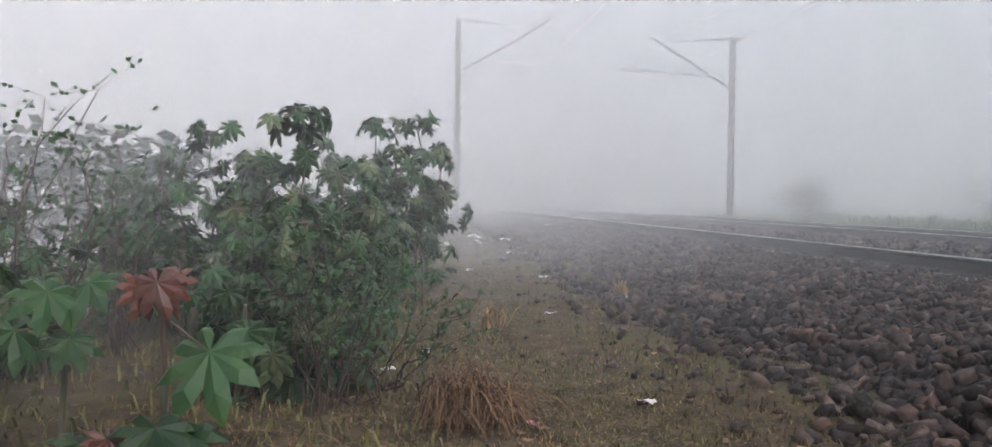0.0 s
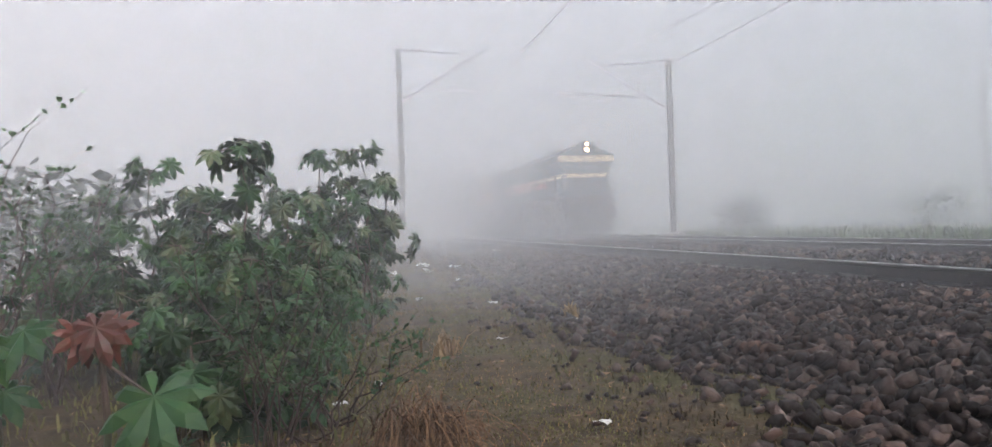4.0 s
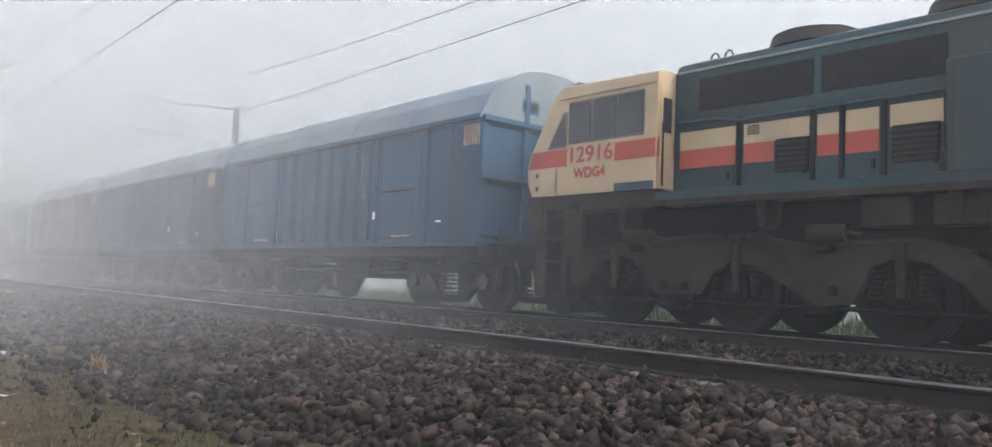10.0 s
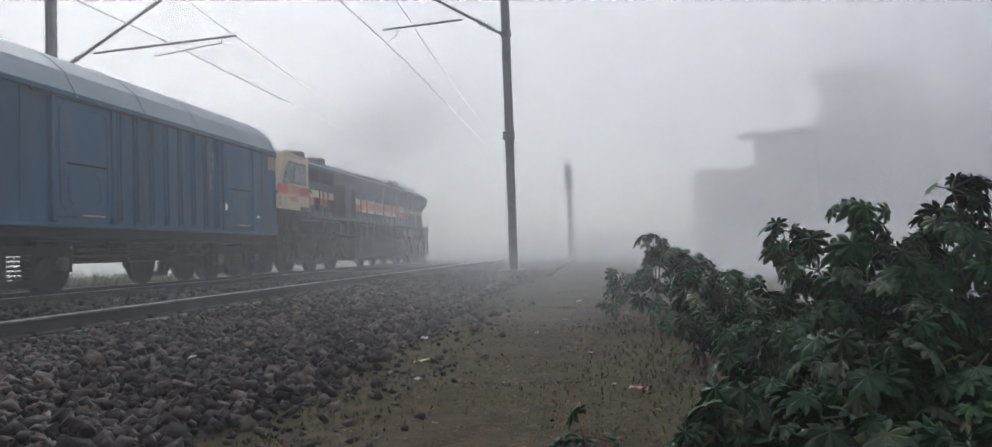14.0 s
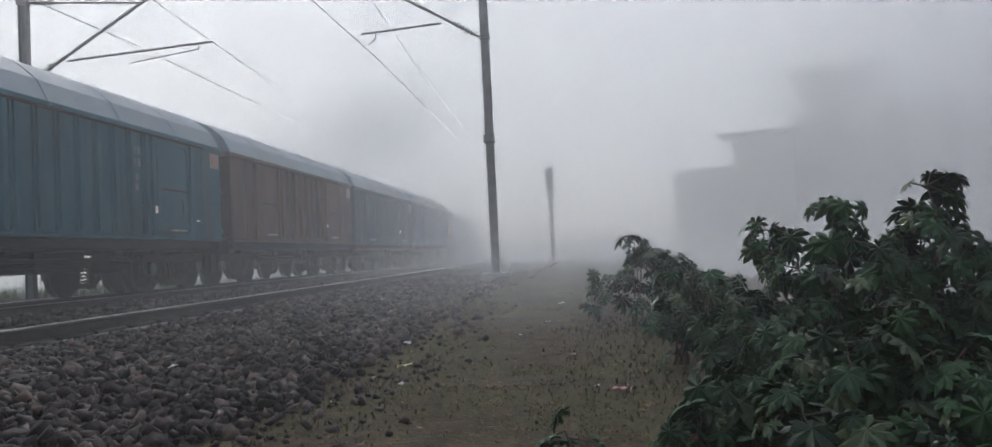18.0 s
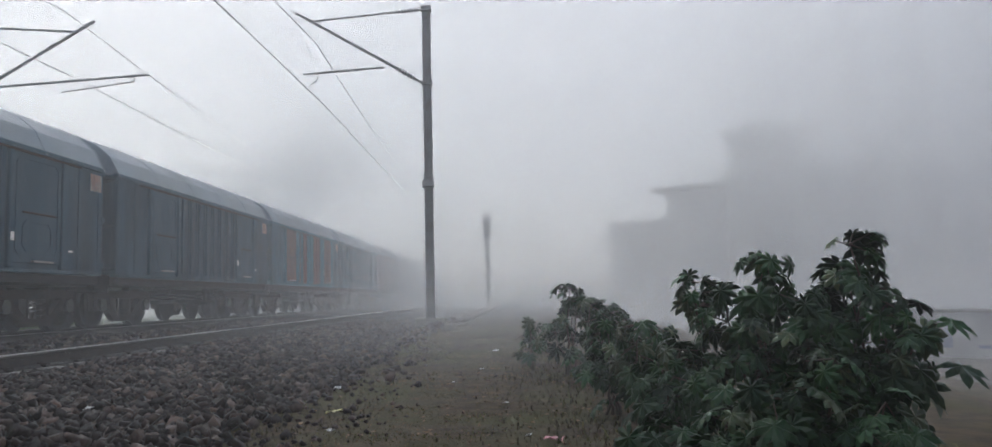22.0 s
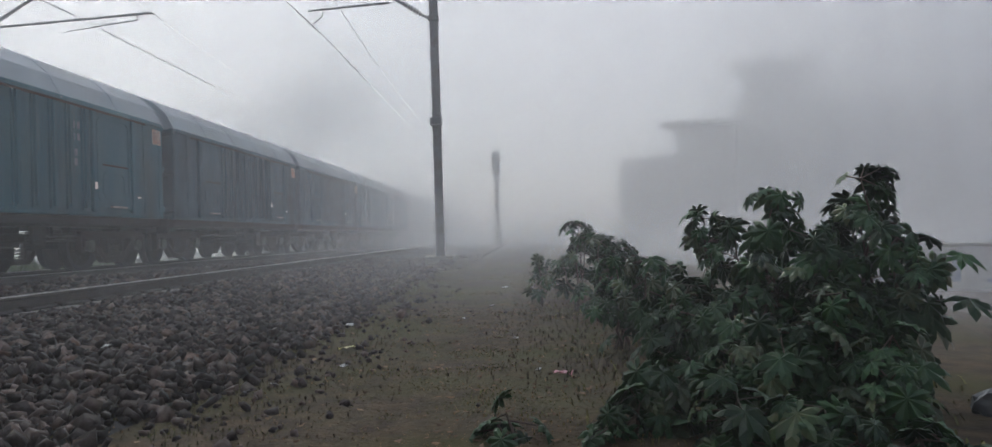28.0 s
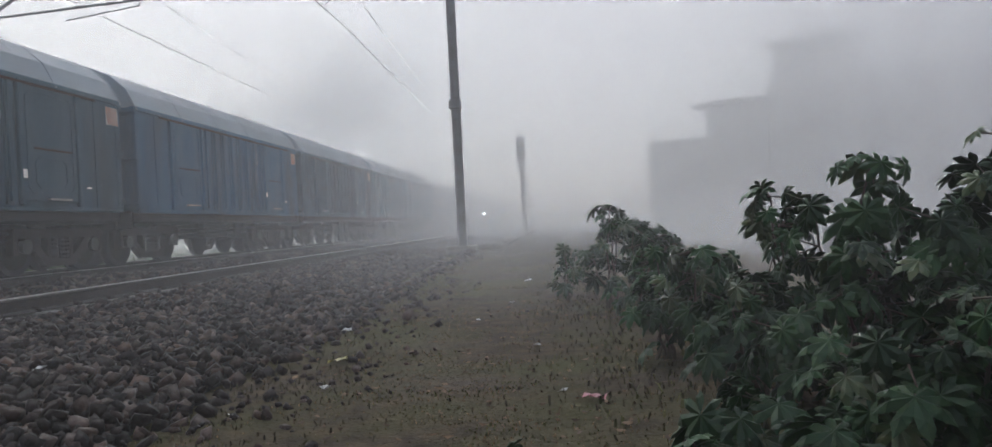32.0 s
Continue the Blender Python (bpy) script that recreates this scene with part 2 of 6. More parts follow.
def box(bm, x0, x1, y0, y1, z0, z1, bevel=0.0):
    r = bmesh.ops.create_cube(bm, size=1.0, matrix=Matrix.LocRotScale(((x0 + x1) / 2, (y0 + y1) / 2, (z0 + z1) / 2), None, (abs(x1 - x0), abs(y1 - y0), abs(z1 - z0))))
    if bevel:
        es = list({e for v in r["verts"] for e in v.link_edges})
        bmesh.ops.bevel(bm, geom=es, offset=bevel, segments=1, affect="EDGES")


def rod(bm, a, b, r0, r1=None, seg=8):
    a, b = Vector(a), Vector(b)
    d = b - a
    m = Matrix.Translation((a + b) / 2) @ d.to_track_quat("Z", "Y").to_matrix().to_4x4()
    bmesh.ops.create_cone(bm, cap_ends=True, segments=seg, radius1=r0, radius2=r0 if r1 is None else r1, depth=d.length, matrix=m)


def disc(bm, c, axis, r, depth, seg=24, r2=None):
    c, axis = Vector(c), Vector(axis).normalized()
    rod(bm, c - axis * depth / 2, c + axis * depth / 2, r, r2, seg)


def prism(bm, pts, y0, y1):
    """A profile of (x, z) points swept along y."""
    a = [bm.verts.new((x, y0, z)) for x, z in pts]
    b = [bm.verts.new((x, y1, z)) for x, z in pts]
    k = len(pts)
    for i in range(k):
        bm.faces.new((a[i], a[(i + 1) % k], b[(i + 1) % k], b[i]))
    bm.faces.new(list(reversed(a)))
    bm.faces.new(b)
    bmesh.ops.recalc_face_normals(bm, faces=bm.faces)


def sweep_x(bm, pts, x0, x1):
    """A profile of (y, z) points swept along x."""
    a = [bm.verts.new((x0, y, z)) for y, z in pts]
    b = [bm.verts.new((x1, y, z)) for y, z in pts]
    k = len(pts)
    for i in range(k):
        bm.faces.new((a[i], a[(i + 1) % k], b[(i + 1) % k], b[i]))
    bm.faces.new(list(reversed(a)))
    bm.faces.new(b)
    bmesh.ops.recalc_face_normals(bm, faces=bm.faces)


def empty(name, m=None, **tags):
    ob = new(name)
    if m is not None:
        ob.matrix_basis = m
    return tagged(ob, **tags)


# ---- the plan ----
RAIL_Z = 0.37            # top of the rails
RAIL_X = (5.28, 9.09, 10.84)
NEAR_C, TRAIN_C = 4.405, 9.965


def train_y(t):
    if t < 12.3:
        return 80.58 - 6.711 * t - 0.0383 * t * t
    return -7.76 - 7.65 * (t - 12.3)


def smooth01(a, b, v):
    k = min(1.0, max(0.0, (v - a) / (b - a)))
    return k * k * (3 - 2 * k)


def ground_z(x, y):
    """Height of the earth: a footpath below the track, rising gently along it; a lower field behind the track."""
    z = 0.26 * smooth01(3, 20, abs(y)) * (1 - smooth01(2, 6, -x)) - 0.55 * smooth01(1.5, 8, -x)
    z += 0.05 * noise.noise((x * 0.6, y * 0.6, 0.0)) + 0.02 * noise.noise((x * 2.3, y * 2.3, 5.0))
    if x > 1.8:
        z = z * (1 - smooth01(1.8, 3.0, x)) + 0.12 * smooth01(11.5, 15, x)
    return z


def build_ground():
    def axis(near, step, far):
        v, out, s = 0.0, [0.0], step
        while v < far:
            if v > near:
                s *= 1.28
            v += s
            out.append(v)
        return [-q for q in reversed(out[1:])] + out
    xs, ys = axis(9, 0.35, 2500), axis(16, 0.4, 2500)
    verts = [(x, y, ground_z(x, y) if abs(x) < 60 and abs(y) < 60 else (0.12 if x > 12 else -0.55)) for y in ys for x in xs]
    w = len(xs)
    faces = [(j * w + i, j * w + i + 1, (j + 1) * w + i + 1, (j + 1) * w + i) for j in range(len(ys) - 1) for i in range(w - 1)]
    me = mesh_of("ground", verts, faces, M_EARTH, True)
    me.materials.append(M_FIELD)
    me.materials.append(M_DUSTROAD)
    for p in me.polygons:
        c = p.center
        if c.x > 12.6:
            p.material_index = 1
        elif c.x < -6.0:
            p.material_index = 2
    tagged(new("ground", me), "bare brown earth with thin dry grass beside the track", "ground", kind="structure")


# height of the ballast across the track
BED = [(1.0, -0.4), (1.3, -0.3), (1.7, -0.15), (2.02, -0.01), (2.4, 0.1), (3.2, 0.17), (4.2, 0.21), (4.85, 0.18), (5.2, 0.12), (5.4, 0.19), (6.2, 0.24), (7.6, 0.25), (8.7, 0.2),
       (9.1, 0.14), (10.0, 0.14), (10.9, 0.14), (11.4, 0.2), (12.0, 0.16), (13.6, -0.2)]


def bed_z(x, y=0.0):
    xe = x + 0.3 * smooth01(-1, 2, -y) * (1 - smooth01(2.5, 4.2, x))
    z = float(np.interp(xe, [p[0] for p in BED], [p[1] for p in BED]))
    return z + 0.05 * noise.noise((x * 1.1, y * 0.7, 9.0)) * min(1.0, max(0.0, x - 1.4))


def build_ballast():
    ys = [0.5 * k for k in range(-60, 61)]
    ys = [-400, -200, -100, -60] + ys + [60, 100, 200, 400]
    xs = [p[0] for p in BED]
    verts = [(x, y, bed_z(x, y) - 0.03) for y in ys for x in xs]
    w = len(xs)
    faces = [(j * w + i, j * w + i + 1, (j + 1) * w + i + 1, (j + 1) * w + i) for j in range(len(ys) - 1) for i in range(w - 1)]
    tagged(new("ballast_bed", mesh_of("ballast_bed", verts, faces, M_BED)), "long low bank of crushed stone under the tracks", "ballast bank", kind="structure")
    # loose stones: hulls of random points in a slab, joined
    rng = np.random.default_rng(4)
    shapes = []
    for k in range(14):
        bm = bmesh.new()
        for corner in range(8):
            p = np.array([1 if corner & 1 else -1, 1 if corner & 2 else -1, 1 if corner & 4 else -1])
            bm.verts.new(p * rng.uniform(0.35, 1.0, 3) * np.array([0.9, 0.78, 0.5]))
        r = bmesh.ops.convex_hull(bm, input=bm.verts)
        bmesh.ops.delete(bm, geom=[v for v in bm.verts if not v.link_faces], context="VERTS")
        bmesh.ops.triangulate(bm, faces=bm.faces)
        bm.verts.index_update()
        shapes.append((np.array([v.co[:] for v in bm.verts]), np.array([[v.index for v in f.verts] for f in bm.faces])))
        bm.free()

    def stones(count, x0, x1, y0, y1, size):
        x = rng.uniform(x0, x1, count)
        y = rng.uniform(y0, y1, count)
        edge = np.array([1.55 + 0.3 * noise.noise((0.0, b * 0.45, 3.0)) + 0.14 * noise.noise((0.0, b * 1.9, 8.0)) for b in y])
        keep = np.abs(x - RAIL_X[0]) > 0.07
        if x0 > 1.1:
            keep &= rng.uniform(0, 1, count) < np.clip((x - edge) / 0.45, 0.03, 1.0)
        keep &= (np.abs(x - RAIL_X[1]) > 0.07) & (np.abs(x - RAIL_X[2]) > 0.07)
        x, y = x[keep], y[keep]
        s = size * rng.uniform(0.5, 1.6, len(x))
        z = np.array([max(bed_z(a, b), ground_z(a, b) if a < 1.9 else -1) for a, b in zip(x, y)]) + s * rng.uniform(-0.1, 0.55, len(x))
        sc = s[:, None] * rng.uniform(0.6, 1.1, (len(x), 3))
        ang = rng.uniform(-3.14, 3.14, (len(x), 3)) * np.array([0.3, 0.3, 1.0])
        vs, fs, base = [], [], 0
        for k, (ico, tri) in enumerate(shapes):
            idx = np.arange(k, len(x), len(shapes))
            v = ico[None] * sc[idx][:, None]
            for ax in range(3):
                c, q = np.cos(ang[idx, ax])[:, None], np.sin(ang[idx, ax])[:, None]
                i, j = (ax + 1) % 3, (ax + 2) % 3
                a, b = v[:, :, i].copy(), v[:, :, j].copy()
                v[:, :, i], v[:, :, j] = a * c - b * q, a * q + b * c
            v += np.stack([x[idx], y[idx], z[idx]], 1)[:, None]
            fs.append((tri[None] + (np.arange(len(idx)) * len(ico))[:, None, None] + base).reshape(-1, 3))
            vs.append(v.reshape(-1, 3))
            base += v.shape[0] * v.shape[1]
        return np.concatenate(vs), np.concatenate(fs)

    sets = [stones(13000, 1.3, 5.15, 0, 8, 0.046), stones(13500, 1.2, 5.15, -8, 0, 0.046), stones(6500, 5.35, 8.9, -7, 9, 0.044),
            stones(12500, 1.3, 5.15, 8, 22, 0.05), stones(14000, 1.2, 5.15, -24, -8, 0.05),
            stones(3500, 5.35, 8.9, 9, 26, 0.06), stones(3500, 5.35, 8.9, -26, -7, 0.06), stones(2600, 9.2, 12.4, -16, 16, 0.06),
            stones(260, 1.0, 1.9, 0, 14, 0.024), stones(260, 0.9, 1.7, -12, -1.5, 0.024), stones(90, 0.2, 1.3, -9, 9, 0.016)]
    for k, (v, f) in enumerate(sets):
        me = bpy.data.meshes.new("ballast_stones")
        me.vertices.add(len(v))
        me.vertices.foreach_set("co", v.astype(np.float32).ravel())
        me.loops.add(f.size)
        me.loops.foreach_set("vertex_index", f.astype(np.int32).ravel())
        me.polygons.add(len(f))
        me.polygons.foreach_set("loop_start", np.arange(0, f.size, 3, dtype=np.int32))
        me.update(calc_edges=True)
        me.validate()
        me.materials.append(M_BALLAST)
        tagged(new("ballast_stones", me), "heap of angular grey-brown crushed stones along the rails", "ballast", kind="stuff")


def build_rails():
    prof = [(-0.07, 0), (0.07, 0), (0.07, 0.012), (0.012, 0.032), (0.012, 0.125), (0.034, 0.14), (0.034, 0.166), (-0.034, 0.166), (-0.034, 0.14), (-0.012, 0.125), (-0.012, 0.032), (-0.07, 0.012)]
    for x in RAIL_X:
        bm = bmesh.new()
        prism(bm, [(a, b - 0.172) for a, b in prof], -300, 300)
        r = part("rail", bm, M_RAIL)
        r.location = (x, 0, RAIL_Z)
        tagged(r, "rusty brown steel rail with a polished running top", "rail", "rails of the track", "structure")
        bm = bmesh.new()
        prism(bm, [(-0.037, -0.013), (0.037, -0.013), (0.03, -0.003), (-0.03, -0.003)], -300, 300)
        part("running_surface", bm, M_RAILTOP, r, "bright worn steel strip")
    # sleepers and their clips along the near rail
    bm = bmesh.new()
    box(bm, -0.35, 0.25, -0.125, 0.125, -0.2, 0.0, 0.02)
    me = bpy.data.meshes.new("sleeper")
    bm.to_mesh(me)
    bm.free()
    me.materials.append(M_SLEEPER)
    bm = bmesh.new()
    box(bm, -0.11, -0.04, -0.04, 0.04, 0.0, 0.035, 0.008)
    rod(bm, (-0.1, -0.05, 0.03), (-0.02, 0.05, 0.05), 0.01, seg=6)
    mc = bpy.data.meshes.new("rail_clip")
    bm.to_mesh(mc)
    bm.free()
    mc.materials.append(M_RAIL)
    for k in range(-30, 31):
        s = link("sleeper", me, at=pose(RAIL_X[0], k * 0.65 + 0.2, RAIL_Z - 0.172))
        tagged(s, "grey concrete sleeper end under the rail", "sleeper", "sleepers", "structure")
        link("rail_clip", mc, s)


# sheets ringed round the viewpoint stand in for fog in the air
def build_fog_sheets():
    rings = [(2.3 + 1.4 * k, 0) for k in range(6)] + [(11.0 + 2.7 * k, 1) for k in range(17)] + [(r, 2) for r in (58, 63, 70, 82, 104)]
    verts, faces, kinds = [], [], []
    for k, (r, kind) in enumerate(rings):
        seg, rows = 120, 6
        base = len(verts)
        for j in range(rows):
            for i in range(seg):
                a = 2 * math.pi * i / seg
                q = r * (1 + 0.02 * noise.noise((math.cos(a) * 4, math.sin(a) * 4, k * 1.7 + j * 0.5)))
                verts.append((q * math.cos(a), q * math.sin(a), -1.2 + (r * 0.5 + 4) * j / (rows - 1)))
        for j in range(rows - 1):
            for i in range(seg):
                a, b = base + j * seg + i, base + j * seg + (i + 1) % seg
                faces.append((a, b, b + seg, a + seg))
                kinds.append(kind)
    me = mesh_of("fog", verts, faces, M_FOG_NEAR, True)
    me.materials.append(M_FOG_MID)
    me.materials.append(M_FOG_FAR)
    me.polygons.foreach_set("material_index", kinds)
    tagged(new("fog", me), "thick pale grey morning fog as translucent sheets ringed round the viewpoint", "fog", kind="stuff")


build_ground()
build_ballast()
build_rails()
build_fog_sheets()


# ---- overhead line ----
def mast(name, x, y, side, z0, top, tilt=0.0):
    """A traction mast with its bracket; side is +1 when the bracket reaches towards +x."""
    root = empty(name, pose(x, y, 0, 0, tilt, 0), label="grey steel overhead-line mast with a bracket over the track", category="mast", group="overhead line masts")
    bm = bmesh.new()
    box(bm, -0.1, -0.085, -0.075, 0.075, z0 - 0.4, top)
    box(bm, 0.085, 0.1, -0.075, 0.075, z0 - 0.4, top)
    box(bm, -0.085, 0.085, -0.006, 0.006, z0 - 0.4, top)
    part("post", bm, M_MAST, root)
    bm = bmesh.new()
    box(bm, -0.35, 0.35, -0.3, 0.3, z0 - 0.5, z0 + 0.12, 0.03)
    part("foundation", bm, M_SLEEPER, root, "low concrete foot block")
    s = side
    zt, zb = top - 0.1, top - 1.95
    far = s < 0
    tip = (s * 3.25, 0, top - 0.08)
    foot = (s * 0.72, 0, zb + (tip[2] - zb) * 0.2)
    bm = bmesh.new()
    rod(bm, (s * 0.1, 0, zb), (s * 0.32, 0, zb + 0.12), 0.03)
    rod(bm, foot, tip, 0.036)
    rod(bm, (s * 0.32, 0, zb + 0.12), foot, 0.022)
    part("cantilever_tube", bm, M_MAST, root)
    bm = bmesh.new()
    for k in range(7):
        u = k / 6
        disc(bm, (s * (0.3 + 0.4 * u), 0, zb + 0.11 + (foot[2] - zb - 0.11) * u), (s * 0.9, 0, 0.35), 0.075 if k % 2 else 0.05, 0.035, 12)
    part("insulator", bm, M_INSUL, root, "brown ribbed porcelain insulator")
    bm = bmesh.new()
    rod(bm, (s * 0.1, 0, zt), (s * 2.9, 0, zt - 0.22), 0.026)
    part("stay_tube", bm, M_MAST, root)
    bm = bmesh.new()
    for k in range(6):
        disc(bm, (s * (0.25 + 0.08 * k), 0, zt - 0.012 - 0.006 * k), (1, 0, 0), 0.06 if k % 2 else 0.045, 0.035, 12)
    part("insulator", bm, M_INSUL, root, "brown ribbed porcelain insulator")
    reg = ((s * 1.05, 0, zb + 0.44), (s * 4.5, 0, zb + 0.62)) if far else ((s * 1.05, 0, zb + 0.42), (s * 3.05, 0, zb + 0.3))
    bm = bmesh.new()
    rod(bm, reg[0], reg[1], 0.028)
    part("register_arm", bm, M_MAST, root)
    e = reg[1][0] - s * 0.35
    bm = bmesh.new()
    rod(bm, (e, 0, reg[1][2]), (e, 0, reg[1][2] - 0.16), 0.016)
    rod(bm, (e, 0, reg[1][2] - 0.14), (s * 2.55 if far else s * 2.95, 0, reg[1][2] - 0.34), 0.015)
    part("steady_arm", bm, M_MAST, root)
    bm = bmesh.new()
    rod(bm, tip, (s * 2.7, 0, zb + 0.35), 0.006, seg=6)
    part("dropper", bm, M_WIRE, root)
    bm = bmesh.new()
    box(bm, -0.13, 0.16, -0.11, 0.11, z0 + 3.25, z0 + 3.45, 0.02)
    part("clamp_box", bm, M_MAST, root)
    bm = bmesh.new()
    box(bm, -0.13, 0.13, -0.1, 0.1, zb - 0.06, zb + 0.06, 0.01)
    part("bracket_clamp", bm, M_MAST, root)
    bm = bmesh.new()
    box(bm, -0.13, 0.13, -0.1, 0.1, zt - 0.06, zt + 0.06, 0.01)
    part("bracket_clamp", bm, M_MAST, root)
    return root


MASTS = [("mast", 2.05, 29.4, 1, 0.25, 7.46), ("mast", 12.4, 29.4, -1, 0.3, 7.12), ("mast", 12.4, -17.2, -1, 0.2, 7.2), ("mast", 2.05, -19.4, 1, 0.27, 8.05),
         ("mast", 2.05, -64, 1, 0.2, 7.5), ("mast", 12.4, -64, -1, 0.2, 7.2), ("mast", 2.05, 80, 1, 0.2, 7.4), ("mast", 12.4, 80, -1, 0.2, 7.2)]
for row in MASTS:
    mast(*row)


def wire(name, knots, sag, label, r):
    """A wire through the (x, y, z) knots at the masts, sagging between them."""
    cu = bpy.data.curves.new(name, "CURVE")
    cu.dimensions, cu.bevel_depth, cu.bevel_resolution = "3D", r, 1
    pts = []
    for a, b in zip(knots[:-1], knots[1:]):
        for k in range(14):
            u = k / 14
            p = Vector(a).lerp(Vector(b), u)
            pts.append((p.x, p.y, p.z - 4 * sag * u * (1 - u)))
    pts.append(knots[-1])
    sp = cu.splines.new("POLY")
    sp.points.add(len(pts) - 1)
    for p, q in zip(sp.points, pts):
        p.co = (*q, 1)
    cu.materials.append(M_WIRE)
    return tagged(new(name, cu), label, "wire", "overhead wires")


# at each mast: place along the track, x and height of the contact wire, x and height of the catenary
LINES = (
    [(-160, 4.6, 5.6, 4.7, 7.1), (-110, 5.1, 5.6, 4.8, 7.1), (-64, 5.2, 5.55, 4.9, 7.1), (-19.4, 4.58, 5.62, 4.78, 7.18), (29.4, 4.9, 5.58, 4.8, 7.3), (80, 4.6, 5.6, 4.8, 7.3), (130, 4.9, 5.6, 4.8, 7.3)],
    [(-160, 9.9, 5.6, 9.9, 7.0), (-110, 9.7, 5.6, 9.9, 7.0), (-64, 10.0, 5.6, 9.9, 7.1), (-17.2, 9.75, 5.94, 9.85, 7.38), (29.4, 9.95, 5.62, 9.85, 7.08), (80, 9.7, 5.65, 9.85, 7.08), (130, 9.9, 5.7, 9.85, 7.1)],
)
for line in LINES:
    wire("catenary_wire", [(k[3], k[0], k[4]) for k in line], 0.85, "thin dark catenary wire strung between masts", 0.009)
    wire("contact_wire", [(k[1], k[0], k[2]) for k in line], 0.03, "thin dark contact wire above the rails", 0.0095)
    for a, b in zip(line[1:-2], line[2:-1]):
        for k in range(1, 7):
            u = k / 7
            foot, top = [Vector((a[i], a[0], a[i + 1])).lerp(Vector((b[i], b[0], b[i + 1])), u) for i in (1, 3)]
            bm = bmesh.new()
            rod(bm, foot, (top.x, top.y, top.z - 3.4 * u * (1 - u)), 0.004, seg=4)
            tagged(part("dropper_wire", bm, M_WIRE), "thin wire hanging between catenary and contact wire", "wire", "dropper wires")


# ---- train: locomotive ----
def bmnew():
    return bmesh.new()


def quick(name, parent, material, *boxes, bevel=0.0, label=""):
    bm = bmnew()
    for b in boxes:
        box(bm, *b, bevel=bevel)
    return part(name, bm, material, parent, label)


def text_part(name, body, size, m, material, parent, label="", span=0.0):
    cu = bpy.data.curves.new(name, "FONT")
    cu.body, cu.size, cu.align_x, cu.align_y = body, size, "CENTER", "CENTER"
    cu.extrude = 0.002
    cu.offset = 0.006
    tmp = bpy.data.objects.new(name, cu)
    scene.collection.objects.link(tmp)
    bpy.context.view_layer.update()
    me = bpy.data.meshes.new_from_object(tmp.evaluated_get(bpy.context.evaluated_depsgraph_get()))
    bpy.data.objects.remove(tmp)
    me.materials.clear()
    me.materials.append(material)
    xs = [v.co.x for v in me.vertices]
    return link(name, me, parent, label, m @ Matrix.Diagonal((span / (max(xs) - min(xs)) if span else 1.0, 1, 1, 1)))


SIDE_L = pose(0, 0, 0, 90, 0, -90)   # writing that reads from the -x side


def wheel(parent, name, x, y, z, r, face):
    bm = bmnew()
    disc(bm, (x, y, z), (1, 0, 0), r, 0.13, 32)
    disc(bm, (x - face * 0.075, y, z), (1, 0, 0), r + 0.03, 0.03, 32)
    w = part(name, bm, M_DARK, parent)
    bm = bmnew()
    disc(bm, (x + face * 0.075, y, z), (1, 0, 0), r * 0.3, 0.06, 20, r * 0.22)
    part("hub", bm, M_BOGIE, w)
    bm = bmnew()
    disc(bm, (x + face * 0.068, y, z), (1, 0, 0), r * 0.78, 0.01, 28)
    part("wheel_web", bm, M_BOGIE, w)
    return w


def bar(bm, a, b, w, x0, x1):
    """A flat bar from (y, z) to (y, z), w wide, between x0 and x1."""
    d = Vector((b[0] - a[0], b[1] - a[1])).normalized() * w / 2
    n = (-d.y, d.x)
    pts = [(a[0] + n[0], a[1] + n[1]), (b[0] + n[0], b[1] + n[1]), (b[0] - n[0], b[1] - n[1]), (a[0] - n[0], a[1] - n[1])]
    sweep_x(bm, pts, x0, x1)


def arc_rods(bm, pts, r, seg=8):
    for a, b in zip(pts[:-1], pts[1:]):
        rod(bm, a, b, r, seg=seg)


